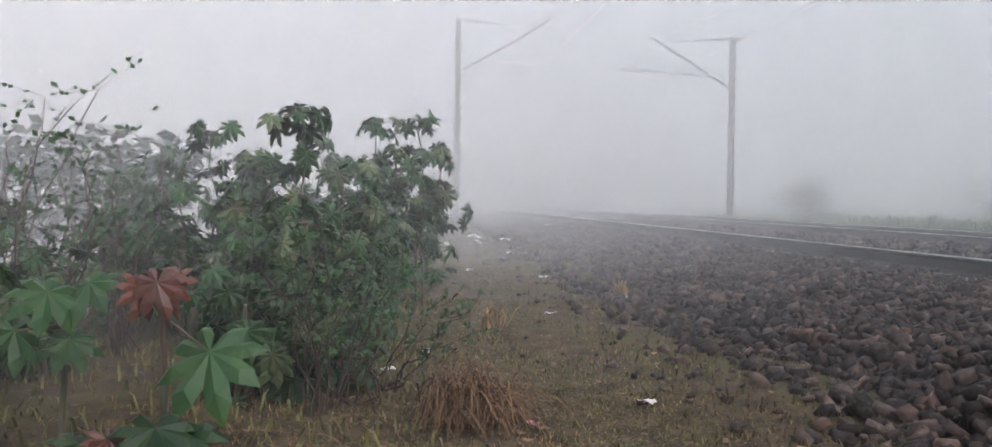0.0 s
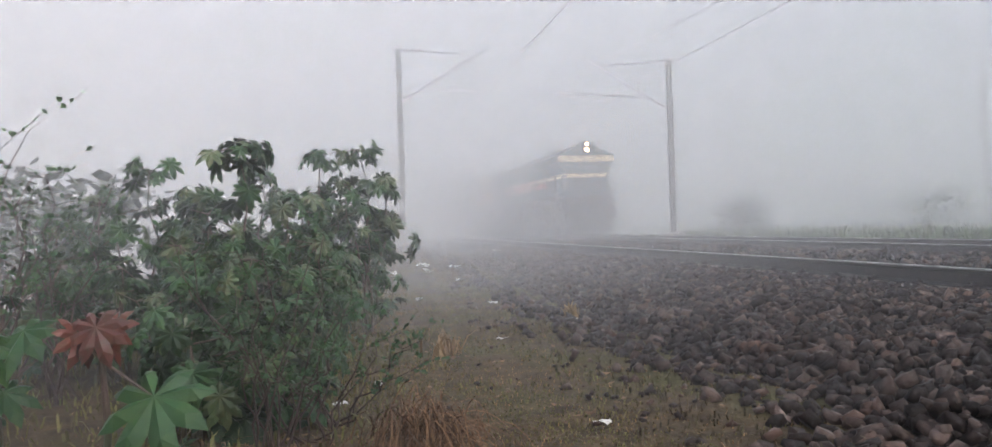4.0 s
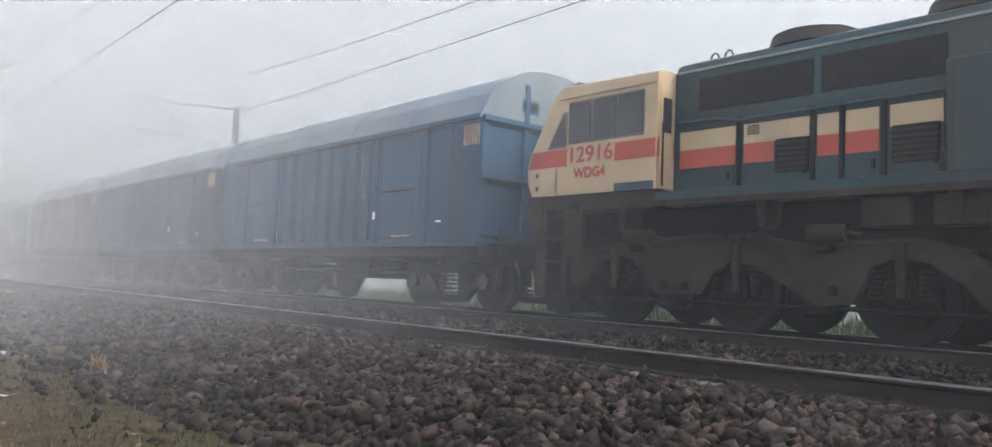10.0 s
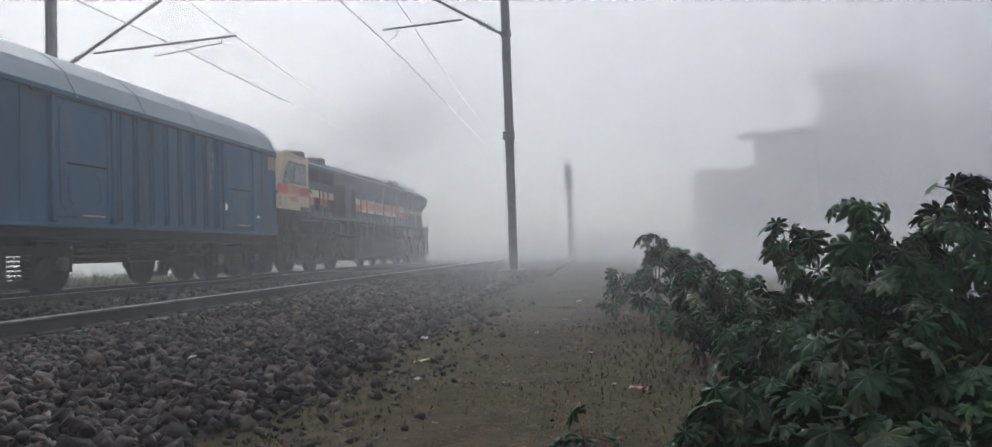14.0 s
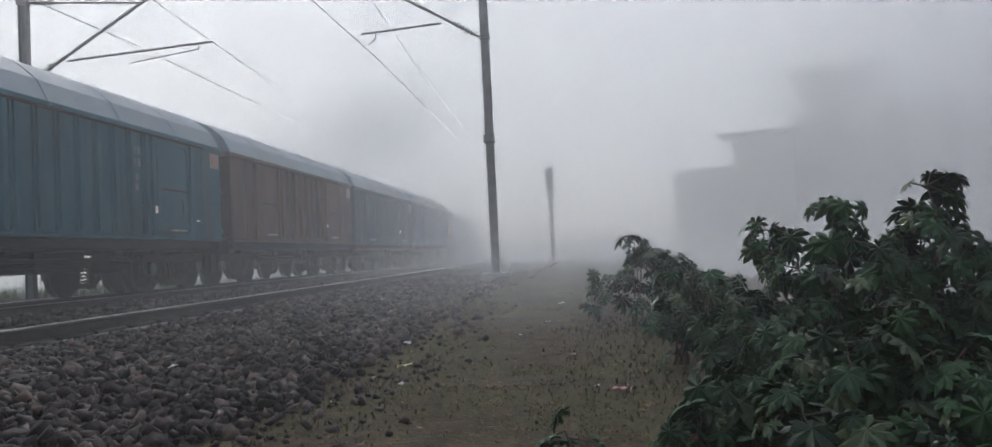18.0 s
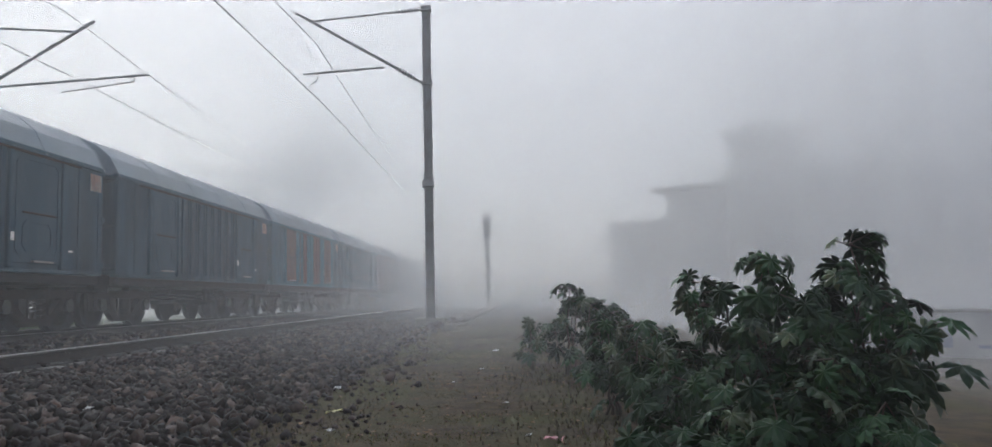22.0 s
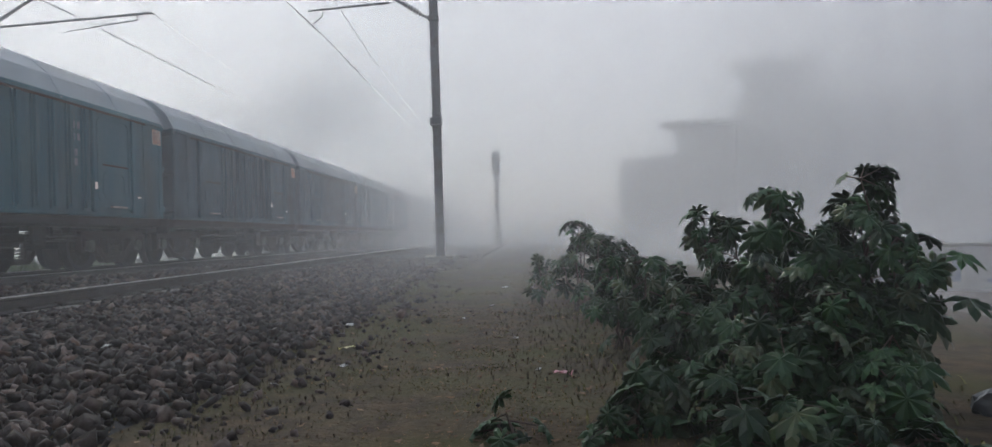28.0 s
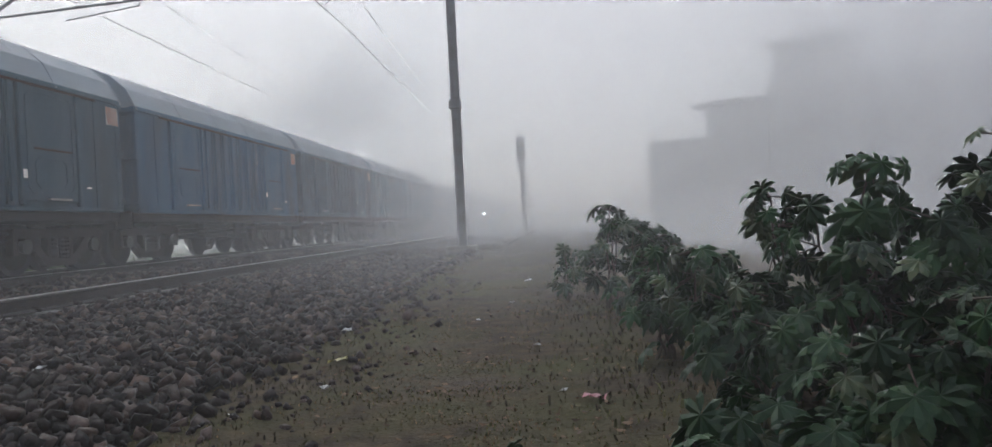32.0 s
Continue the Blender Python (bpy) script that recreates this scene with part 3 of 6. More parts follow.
def loco_bogie(root, yc):
    b = quick("bogie", root, M_DARK, (-0.8, 0.8, yc - 2.7, yc + 2.6, 0.75, 0.95), bevel=0.03)
    axles = (yc - 1.97, yc, yc + 1.95)
    outline = [(2.75, 0.98), (1.95, 1.1), (1.4, 1.14), (0.55, 1.2), (-0.3, 1.2), (-0.9, 1.08), (-1.6, 1.1), (-2.2, 1.12), (-2.7, 0.98), (-3.0, 0.7), (-3.15, 0.36), (-2.9, 0.34),
               (-2.62, 0.66), (-2.3, 0.88), (-1.97, 0.93), (-1.7, 0.84), (-1.5, 0.42), (-1.1, 0.38), (-0.62, 0.64), (-0.25, 0.84), (0.05, 0.88), (0.28, 0.74), (0.46, 0.46),
               (1.2, 0.44), (1.36, 0.68), (1.62, 0.9), (1.95, 0.98), (2.3, 0.86), (2.46, 0.56), (2.75, 0.52)]
    for s in (-1, 1):
        bm = bmnew()
        sweep_x(bm, [(yc + a, z) for a, z in outline], s * 1.0, s * 1.12)
        part("side_frame", bm, M_FRAME, b)
        bm = bmnew()
        for a, c in zip(outline[:8], outline[1:9]):
            bar(bm, (yc + a[0], a[1]), (yc + c[0], c[1]), 0.05, s * 1.0, s * 1.17)
        part("frame_flange", bm, M_FRAME, b)
        for y in axles:
            wheel(root, "wheel", s * 0.86, y, 0.55, 0.545, s)
            bm = bmnew()
            box(bm, s * 0.95, s * 1.1, y - 0.16, y + 0.16, 0.4, 0.7, 0.04)
            disc(bm, (s * 1.11, y, 0.54), (1, 0, 0), 0.13, 0.06, 18)
            part("axle_box", bm, M_BOGIE, b)
            for dy in (-0.27, 0.27):
                bm = bmnew()
                for k in range(6):
                    disc(bm, (s * 1.03, y + dy, 0.5 + k * 0.06), (0, 0, 1), 0.075, 0.035, 10)
                part("coil_spring", bm, M_DARK, b)
            bm = bmnew()
            rod(bm, (s * 1.14, y - 0.05, 0.5), (s * 1.14, y - 0.05, 1.02), 0.045, seg=10)
            rod(bm, (s * 1.14, y - 0.05, 0.74), (s * 1.14, y - 0.05, 1.1), 0.06, seg=10)
            part("damper", bm, M_FRAME, b)
        for a in (1.04, 0.72, -1.28):
            bm = bmnew()
            disc(bm, (s * 1.125, yc + a, 0.56), (1, 0, 0), 0.062, 0.03, 16)
            disc(bm, (s * 1.14, yc + a, 0.56), (1, 0, 0), 0.03, 0.03, 10)
            part("pivot_cap", bm, M_BOGIE, b)
        for a in (1.5, -1.2):
            bm = bmnew()
            rod(bm, (s * 1.16, yc + a - 0.26, 1.2), (s * 1.16, yc + a + 0.18, 1.2), 0.11, seg=16)
            rod(bm, (s * 1.16, yc + a - 0.26, 1.2), (s * 1.16, yc + a - 0.42, 1.17), 0.035, seg=8)
            part("brake_cylinder", bm, M_FRAME, b)
            quick("cylinder_bracket", b, M_BOGIE, (s * 1.1, s * 1.2, yc + a - 0.1, yc + a + 0.1, 1.0, 1.12), bevel=0.01)
        bm = bmnew()
        rod(bm, (s * 1.06, yc - 2.9, 0.36), (s * 1.06, yc + 2.4, 0.36), 0.022)
        for a in (-2.4, -1.1, 0.7, 1.4):
            rod(bm, (s * 1.06, yc + a, 0.36), (s * 1.06, yc + a + 0.1, 0.62), 0.018, seg=6)
        part("brake_rod", bm, M_DARK, b)
        for a in (-0.98, 0.98):
            quick("brake_block", b, M_DARK, (s * 0.8, s * 0.92, yc + a - 0.2, yc + a + 0.2, 0.24, 0.5), bevel=0.04)
        bm = bmnew()
        arc_rods(bm, [(s * 1.0, yc + 2.7, 0.6), (s * 0.95, yc + 2.75, 0.3), (s * 0.9, yc + 2.5, 0.2), (s * 0.88, yc + 2.35, 0.12)], 0.03)
        part("sand_pipe", bm, M_DARK, b)
        bm = bmnew()
        arc_rods(bm, [(s * 1.0, yc + 0.3, 1.35), (s * 1.16, yc + 0.25, 1.28), (s * 1.18, yc - 0.1, 1.1), (s * 1.12, yc - 0.3, 1.3)], 0.022)
        part("air_hose", bm, M_DARK, b)


BAND = (2.14, 2.39, 2.64)      # foot of the red band, the line where cream begins, top of the cream


def build_loco():
    root = empty("locomotive", label="dark green diesel locomotive with cream and orange bands, grimy underframe", category="locomotive")
    lo, mid, hi = BAND
    # frame and deck
    quick("deck", root, M_GREEN, (-1.3, 1.3, -20.7, -2.9, 1.62, 1.8), bevel=0.015)
    quick("frame_sill", root, M_DARK, (-0.85, 0.85, -20.5, -0.75, 1.0, 1.62), bevel=0.02)
    for s in (-1, 1):
        quick("deck_edge", root, M_FRAME, (s * 1.3, s * 1.325, -20.4, -1.6, 1.6, 1.68))
        for k in range(9):
            y = -2.2 - k * 2.15
            bm = bmnew()
            sweep_x(bm, [(y, 1.62), (y - 0.16, 1.62), (y - 0.12, 1.3), (y - 0.04, 1.3)], s * 0.85, s * 1.22)
            part("deck_bracket", bm, M_GRIME, root)
        for k in range(6):
            y = -8.4 - k * 0.9
            quick("valance_panel", root, M_DARK, (s * 1.18, s * 1.24, y - 0.84, y, 1.14, 1.6), bevel=0.008)
        for y in (-5.6, -6.35, -15.6, -18.8):
            quick("equipment_box", root, M_GRIME, (s * 0.9, s * 1.18, y - 0.55, y, 1.26, 1.6), bevel=0.02)
    bm = bmnew()
    prism(bm, [(-1.2, 0.3), (-1.28, 0.42), (-1.28, 1.12), (1.28, 1.12), (1.28, 0.42), (1.2, 0.3)], -13.6, -7.5)
    part("fuel_tank", bm, M_FRAME, root, "large grimy brown fuel tank between the bogies")
    for k in range(4):
        quick("tank_seam", root, M_GRIME, (-1.29, 1.29, -13.0 + k * 1.6, -12.96 + k * 1.6, 0.36, 1.12))
    for s in (-1, 1):
        quick("battery_box", root, M_GRIME, (s * 1.0, s * 1.27, -9.9, -9.1, 0.55, 1.3), bevel=0.02)
        bm = bmnew()
        rod(bm, (s * 1.1, -10.2, 0.92), (s * 1.1, -12.4, 0.92), 0.2, seg=18)
        part("air_reservoir", bm, M_GRIME, root)
    loco_bogie(root, -4.0)
    loco_bogie(root, -17.0)
    # long hood, narrower than the cab, with a walkway along each side
    bm = bmnew()
    prism(bm, [(-0.9, 1.8), (-0.9, 3.46), (-0.8, 3.6), (-0.42, 3.74), (0.42, 3.74), (0.8, 3.6), (0.9, 3.46), (0.9, 1.8)], -17.3, -2.9)
    hood = part("hood", bm, M_GREEN, root)
    # flared radiator end with a gabled top
    bm = bmnew()
    prism(bm, [(-0.9, 1.8), (-0.9, 2.6), (-1.22, 3.08), (-1.22, 3.34), (-0.25, 3.82), (0.25, 3.82), (1.22, 3.34), (1.22, 3.08), (0.9, 2.6), (0.9, 1.8)], -20.5, -17.3)
    end = part("radiator_end", bm, M_GREEN, root)
    for s in (-1, 1):
        for k in range(6):
            y = -20.2 + k * 0.47
            bm = bmnew()
            for j in range(3):
                box(bm, s * 1.22, s * 1.232, y, y + 0.4, 3.1 + j * 0.075, 3.15 + j * 0.075)
            part("radiator_grille", bm, M_DARK, end)
        # thin pale strips carry the painted highlight of the roof edges
        quick("roof_edge", end, M_EDGE_LIGHT, (s * 1.21, s * 1.24, -20.5, -17.3, 3.335, 3.36))
        quick("roof_edge", hood, M_EDGE_LIGHT, (s * 0.89, s * 0.925, -17.3, -2.95, 3.455, 3.485))
    # painted bands, laid as thin plates between the door posts
    for s in (-1, 1):
        def plate(name, owner, material, a, c, z0, z1, out=0.006):
            return quick(name, owner, material, (s * 0.9, s * (0.9 + out), -c, -a, z0, z1))
        for a, c, foot in ((3.0, 3.86, lo), (3.98, 4.4, lo), (4.4, 4.86, None), (4.96, 5.22, lo), (5.3, 5.68, lo), (5.8, 6.35, None), (7.95, 8.65, lo), (8.72, 9.52, lo)):
            plate("cream_band", hood, M_CREAM, a, c, mid, hi)
            if foot:
                plate("red_band", hood, M_RED, a, c, foot, mid)
        for a, c in ((9.6, 10.36), (10.42, 11.54), (11.62, 12.84), (12.92, 14.13), (14.21, 15.0)):
            plate("cream_band", hood, M_CREAM, a, c, lo, hi)
        for a, c in ((15.06, 15.4), (15.5, 16.68), (16.78, 17.25)):
            plate("cream_band", hood, M_CREAM, a, c, mid, hi)
            plate("red_band", hood, M_RED, a, c, lo, mid)
        for a, c in ((17.4, 18.85), (18.95, 20.4)):
            plate("cream_band", end, M_CREAM, a, c, 2.42, 2.6)
        for y in (3.92, 4.91, 5.26, 5.74, 6.4, 8.68, 9.56, 10.39, 11.58, 12.88, 14.17, 15.03, 15.45, 16.73, 17.28, 18.9):
            plate("door_post", hood, M_DARK, y - 0.025, y + 0.025, 1.85, 2.75, 0.035)
        for a, c in ((3.05, 3.85), (3.98, 4.88), (4.95, 5.7), (5.78, 6.36), (8.0, 8.66), (8.72, 9.52), (9.62, 10.36), (10.42, 11.0), (11.02, 11.54), (11.62, 12.22), (12.24, 12.84), (12.92, 13.5), (13.52, 14.13), (14.21, 15.0), (15.5, 16.08), (16.1, 16.68)):
            d = plate("hood_door", hood, M_GREEN, a + 0.02, c - 0.02, 1.86, lo - 0.02, 0.012)
            quick("door_latch", d, M_DARK, (s * 0.912, s * 0.935, -c + 0.06, -c + 0.1, 1.95, 2.05))
        for a, c in ((4.43, 4.86), (5.83, 6.32)):
            v = plate("louvre_panel", hood, M_DARK, a, c, 1.98, 2.4, 0.02)
            bm = bmnew()
            for j in range(6):
                box(bm, s * 0.92, s * 0.935, -c + 0.02, -a - 0.02, 2.0 + j * 0.065, 2.03 + j * 0.065)
            part("louvre_slat", bm, M_GRIME, v)
        for k in range(5):
            plate("vent_slat", hood, M_DARK, 4.03, 4.2, 2.5 + k * 0.026, 2.514 + k * 0.026, 0.012)
        for a, c in ((3.3, 4.9), (5.0, 6.4), (8.0, 10.3), (10.5, 12.8), (13.0, 15.0), (15.2, 17.1)):
            plate("upper_panel", hood, M_DARK if a < 6 else M_GREEN, a, c, 2.9, 3.34, 0.012)
        bm = bmnew()
        arc_rods(bm, [(s * 0.95, -2.95, 2.76), (s * 0.95, -3.6, 2.76), (s * 0.95, -3.9, 2.7), (s * 0.95, -6.4, 2.72)], 0.018)
        part("pipe", bm, M_PIPE, hood)
        bm = bmnew()
        arc_rods(bm, [(s * 0.95, -7.8, 2.73), (s * 0.95, -17.2, 2.73)], 0.018)
        part("pipe", bm, M_PIPE, hood)
        # blower cabinet that fills the walkway
        cab_box = quick("blower_cabinet", hood, M_GREEN, (s * 0.9, s * 1.27, -7.75, -6.5, 1.62, 2.96), bevel=0.02)
        quick("cabinet_door", cab_box, M_GRIME, (s * 1.27, s * 1.285, -7.68, -7.16, 1.72, 2.86), bevel=0.005)
        quick("cabinet_door", cab_box, M_GREEN, (s * 1.27, s * 1.285, -7.1, -6.58, 1.72, 2.86), bevel=0.005)
        quick("cabinet_foot", root, M_FRAME, (s * 0.95, s * 1.26, -7.7, -6.9, 1.2, 1.62), bevel=0.02)
    for s, turn in ((-1, SIDE_L), (1, pose(0, 0, 0, 90, 0, 90))):
        text_part("lettering", "INDIAN RAILWAYS", 0.56, Matrix.Translation((s * 0.91, -12.15, (lo + hi) / 2)) @ turn, M_RED, hood, "red capital letters on the cream band", span=4.85)
    # roof: fans, hooks
    for y in (-4.46, -6.46):
        bm = bmnew()
        disc(bm, (0, y, 3.8), (0, 0, 1), 0.6, 0.18, 32, 0.55)
        f = part("roof_fan", bm, M_GRIME, root)
        bm = bmnew()
        for k in range(10):
            c = 0.5 - abs(-0.45 + k * 0.1) * 0.5
            box(bm, -c, c, y - 0.46 + k * 0.1, y - 0.43 + k * 0.1, 3.893, 3.91)
        part("fan_grille", bm, M_DARK, f)
    for y in (-18.1, -19.5):
        bm = bmnew()
        disc(bm, (0, y, 3.83), (0, 0, 1), 0.35, 0.06, 24)
        part("roof_fan", bm, M_GRIME, root)
    for y in (-3.4, -3.62, -7.4, -9.6, -12.6, -14.2, -16.9):
        for s in (-1, 1):
            bm = bmnew()
            arc_rods(bm, [(s * 0.72, y + 0.07 * math.cos(math.pi * k / 8), 3.6 + 0.12 * math.sin(math.pi * k / 8)) for k in range(9)], 0.014, 6)
            part("lifting_eye", bm, M_DARK, root)
    quick("exhaust_stack", root, M_DARK, (-0.45, 0.45, -16.5, -15.6, 3.7, 3.9), bevel=0.03)
    for s in (-1, 1):
        bm = bmnew()
        rod(bm, (s * 0.3, -17.0, 3.76), (s * 0.3, -17.0, 3.96), 0.05, seg=10)
        rod(bm, (s * 0.3, -16.95, 3.92), (s * 0.3, -17.5, 3.92), 0.05, 0.1, 12)
        part("silencer_pipe", bm, M_GRIME, root)
    quick("roof_hatch", root, M_GREEN, (-0.42, 0.42, -14.4, -11.0, 3.74, 3.79), bevel=0.01)
    # front of the long hood
    yf = -20.5
    quick("front_band", end, M_CREAM, (-1.21, 1.21, yf - 0.008, yf, 3.08, 3.33))
    for x in (-0.44, 0.44):
        d = quick("front_door", end, M_GREEN, (x - 0.39, x + 0.39, yf - 0.02, yf, 1.84, 2.36), bevel=0.005)
        quick("door_band", d, M_CREAM, (x - 0.41, x + 0.41, yf - 0.028, yf - 0.02, 2.42, 2.58))
        quick("door_window", d, M_GLASS, (x - 0.14, x + 0.14, yf - 0.026, yf - 0.02, 2.04, 2.26))
        bm = bmnew()
        rod(bm, (x * 0.3, yf - 0.06, 1.9), (x * 0.3, yf - 0.06, 2.4), 0.014, seg=6)
        part("door_grip", bm, M_DARK, d)
    text_part("shed_name", "SILIGURI", 0.2, pose(0.06, yf - 0.012, 2.83, 90, 0, 0), M_STEPGREY, end, "small faded white capital letters", span=0.95)
    lampbox = quick("headlamp_box", end, M_GREEN, (-0.18, 0.18, yf - 0.14, yf + 0.1, 3.4, 3.92), bevel=0.05)
    for z in (3.79, 3.55):
        bm = bmnew()
        disc(bm, (0, yf - 0.155, z), (0, 1, 0), 0.075, 0.02, 20)
        part("headlamp", bm, M_LAMP, lampbox, "round glowing warm-white headlamp")
        bm = bmnew()
        disc(bm, (0, yf - 0.145, z), (0, 1, 0), 0.115, 0.02, 20)
        part("lamp_rim", bm, M_DARK, lampbox)
    for s in (-1, 1):
        bm = bmnew()
        rod(bm, (s * 0.42, yf + 0.25, 3.78), (s * 0.42, yf - 0.22, 3.8), 0.035)
        rod(bm, (s * 0.42, yf - 0.22, 3.8), (s * 0.42, yf - 0.38, 3.8), 0.04, 0.09, 12)
        rod(bm, (s * 0.42, yf + 0.1, 3.62), (s * 0.42, yf + 0.1, 3.79), 0.03)
        part("horn", bm, M_GRIME, end)
        bm = bmnew()
        disc(bm, (s * 0.75, yf - 0.03, 2.72), (0, 1, 0), 0.06, 0.06, 14)
        part("marker_lamp", bm, M_DARK, end)
    # platform rails at the front
    for s in (-1, 1):
        bm = bmnew()
        arc_rods(bm, [(s * 0.9, yf, 2.5), (s * 1.12, yf - 0.24, 2.48), (s * 1.14, yf - 0.27, 2.42), (s * 1.14, yf - 0.27, 1.72)], 0.02)
        rod(bm, (s * 1.06, yf - 0.24, 2.48), (s * 1.06, yf - 0.22, 1.72), 0.018)
        rod(bm, (s * 1.14, yf - 0.27, 2.1), (s * 1.06, yf - 0.24, 2.1), 0.014)
        arc_rods(bm, [(s * 0.85, yf - 0.26, 1.72), (s * 0.85, yf - 0.26, 2.4), (s * 0.35, yf - 0.26, 2.4), (s * 0.35, yf - 0.26, 1.72)], 0.018)
        part("handrail", bm, M_DARK, root)
        # a grab pole and a small white lamp at the leading corner
        bm = bmnew()
        rod(bm, (s * 1.27, -20.1, 1.7), (s * 1.27, -20.1, 2.6), 0.016, seg=6)
        part("grab_pole", bm, M_DARK, root)
        bm = bmnew()
        disc(bm, (s * 1.28, -19.9, 1.72), (1, 0, 0), 0.04, 0.03, 12)
        part("corner_lamp", bm, M_LAMPWHITE, root, "tiny white marker lamp")
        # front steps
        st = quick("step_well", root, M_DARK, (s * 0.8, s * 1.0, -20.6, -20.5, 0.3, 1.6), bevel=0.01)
        for k in range(4):
            quick("step", st, M_GRIME, (s * 0.8, s * 1.27, -20.6, -20.15, 0.36 + k * 0.33, 0.39 + k * 0.33))
        quick("step_side", st, M_GRIME, (s * 1.22, s * 1.27, -20.15, -19.6, 0.4, 1.62))
        # cab steps: two posts, treads, and a back plate dark as the recess's shade
        quick("step_post", root, M_FRAME, (s * 1.2, s * 1.27, -0.83, -0.62, 0.34, 1.86), bevel=0.012)
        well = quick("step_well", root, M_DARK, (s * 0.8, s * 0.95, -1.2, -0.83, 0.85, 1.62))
        for z in (0.32, 0.84, 1.18, 1.54):
            quick("step", well, M_FRAME, (s * 0.9, s * 1.27, -1.2, -0.83, z, z + 0.04))
        bm = bmnew()
        sweep_x(bm, [(-1.18, 0.34), (-1.18, 1.86), (-1.66, 1.86), (-1.56, 1.45), (-1.55, 0.94), (-1.26, 0.94), (-1.26, 0.34)], s * 1.2, s * 1.265)
        part("step_side", bm, M_FRAME, root)
        # a dark plate laid on the panel paints the shade inside a niche
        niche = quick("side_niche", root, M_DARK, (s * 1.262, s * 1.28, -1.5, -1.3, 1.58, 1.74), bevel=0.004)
        quick("niche_lip", niche, M_FRAME, (s * 1.265, s * 1.292, -1.49, -1.31, 1.58, 1.62))
    for y0, d, wide in ((-20.72, 1, 1.0), (-0.5, -1, 1.2)):
        quick("headstock", root, M_DARK, (-wide, wide, y0 - d * 0.02, y0 + d * 0.14, 0.66, 1.62), bevel=0.03)
        bm = bmnew()
        prism(bm, [(-0.85, 0.1), (0.85, 0.1), (0.95, 0.66), (-0.95, 0.66)], y0, y0 + d * 0.5)
        part("rail_guard", bm, M_DARK, root)
        for s in (-1, 1):
            if d > 0:
                bm = bmnew()
                disc(bm, (s * 0.9, y0 - 0.13, 0.94), (0, 1, 0), 0.1, 0.26, 16)
                disc(bm, (s * 0.9, y0 - 0.27, 0.94), (0, 1, 0), 0.22, 0.05, 26)
                part("buffer", bm, M_DARK, root, "round black sprung buffer")
        coupler = quick("coupler", root, M_DARK, (-0.16, 0.16, y0 - d * 0.42, y0, 0.8, 1.1), bevel=0.04)
        quick("coupler_knuckle", coupler, M_DARK, (-0.22, 0.22, y0 - d * 0.52, y0 - d * 0.36, 0.76, 1.14), bevel=0.05)
        bm = bmnew()
        rod(bm, (-0.9, y0 - d * 0.1, 1.18), (0.3, y0 - d * 0.16, 1.18), 0.016, seg=6)
        rod(bm, (-0.9, y0 - d * 0.1, 1.18), (-0.95, y0 - d * 0.14, 1.36), 0.016, seg=6)
        part("uncoupling_rod", bm, M_DARK, root)
        for s, dz, ln in ((-0.45, 0.3, 0.6), (0.42, 0.34, 0.62), (-0.62, 0.2, 0.42)):
            bm = bmnew()
            arc_rods(bm, [(s, y0 - d * (0.02 + ln * k / 10), 0.84 - dz * math.sin(math.pi * k / 10) * 1.4) for k in range(11)], 0.03)
            part("brake_hose", bm, M_DARK, root)
    # cab: side profile lofted across, its nose pushed forward in the middle
    stations = [(-1.29, 0.0, 0.0), (-1.24, 0.03, 0.03), (-0.62, 0.17, 0.06), (0.62, 0.17, 0.06), (1.24, 0.03, 0.03), (1.29, 0.0, 0.0)]
    yz = [(-2.9, 1.85, 0), (-2.9, 3.44, 0), (-1.12, 3.48, 0.6), (-0.98, 3.4, 0.7), (-0.46, 2.5, 1), (-0.4, 2.3, 1), (-0.42, 2.05, 1), (-0.52, 1.85, 1)]
    bm = bmnew()
    rings = [[bm.verts.new((x, y + w * push, z + (lift if z > 3 else 0))) for y, z, w in yz] for x, push, lift in stations]
    for a, c in zip(rings[:-1], rings[1:]):
        for i in range(len(yz)):
            j = (i + 1) % len(yz)
            bm.faces.new((a[i], a[j], c[j], c[i]))
    bm.faces.new(list(reversed(rings[0])))
    bm.faces.new(rings[-1])
    bmesh.ops.recalc_face_normals(bm, faces=bm.faces)
    cab = part("cab", bm, M_CREAM, root, "cream driver's cab with an orange band")
    quick("cab_base", root, M_FRAME, (-1.27, 1.27, -2.9, -0.6, 1.62, 1.85), bevel=0.015)
    bm = bmnew()
    rings = [[bm.verts.new((x, y + w * push, z)) for y, z, w in ((-0.75, 1.3, 0.4), (-0.75, 1.85, 0), (-0.5, 1.85, 1), (-0.38, 1.7, 1), (-0.46, 1.42, 1), (-0.62, 1.26, 0.8))] for x, push, _ in stations]
    for a, c in zip(rings[:-1], rings[1:]):
        for i in range(6):
            j = (i + 1) % 6
            bm.faces.new((a[i], a[j], c[j], c[i]))
    bm.faces.new(list(reversed(rings[0])))
    bm.faces.new(rings[-1])
    bmesh.ops.recalc_face_normals(bm, faces=bm.faces)
    part("nose_skirt", bm, M_FRAME, cab, "grimy rounded skirt below the nose")
    for s in (-1, 1):
        x0, x1 = s * 1.29, s * 1.296
        quick("red_band", cab, M_RED, (x0, x1, -2.88, -2.17, 2.28, 2.54))
        bm = bmnew()
        sweep_x(bm, [(-1.24, 2.28), (-1.24, 2.54), (-0.5, 2.54), (-0.42, 2.28)], x0, x1)
        part("red_band", bm, M_RED, cab)
        for a, c in ((-2.66, -2.22), (-2.18, -1.74), (-1.7, -1.28)):
            f = quick("window_frame", cab, M_SLEEPER, (x0, s * 1.3, a - 0.025, c + 0.025, 2.6, 3.24), bevel=0.004)
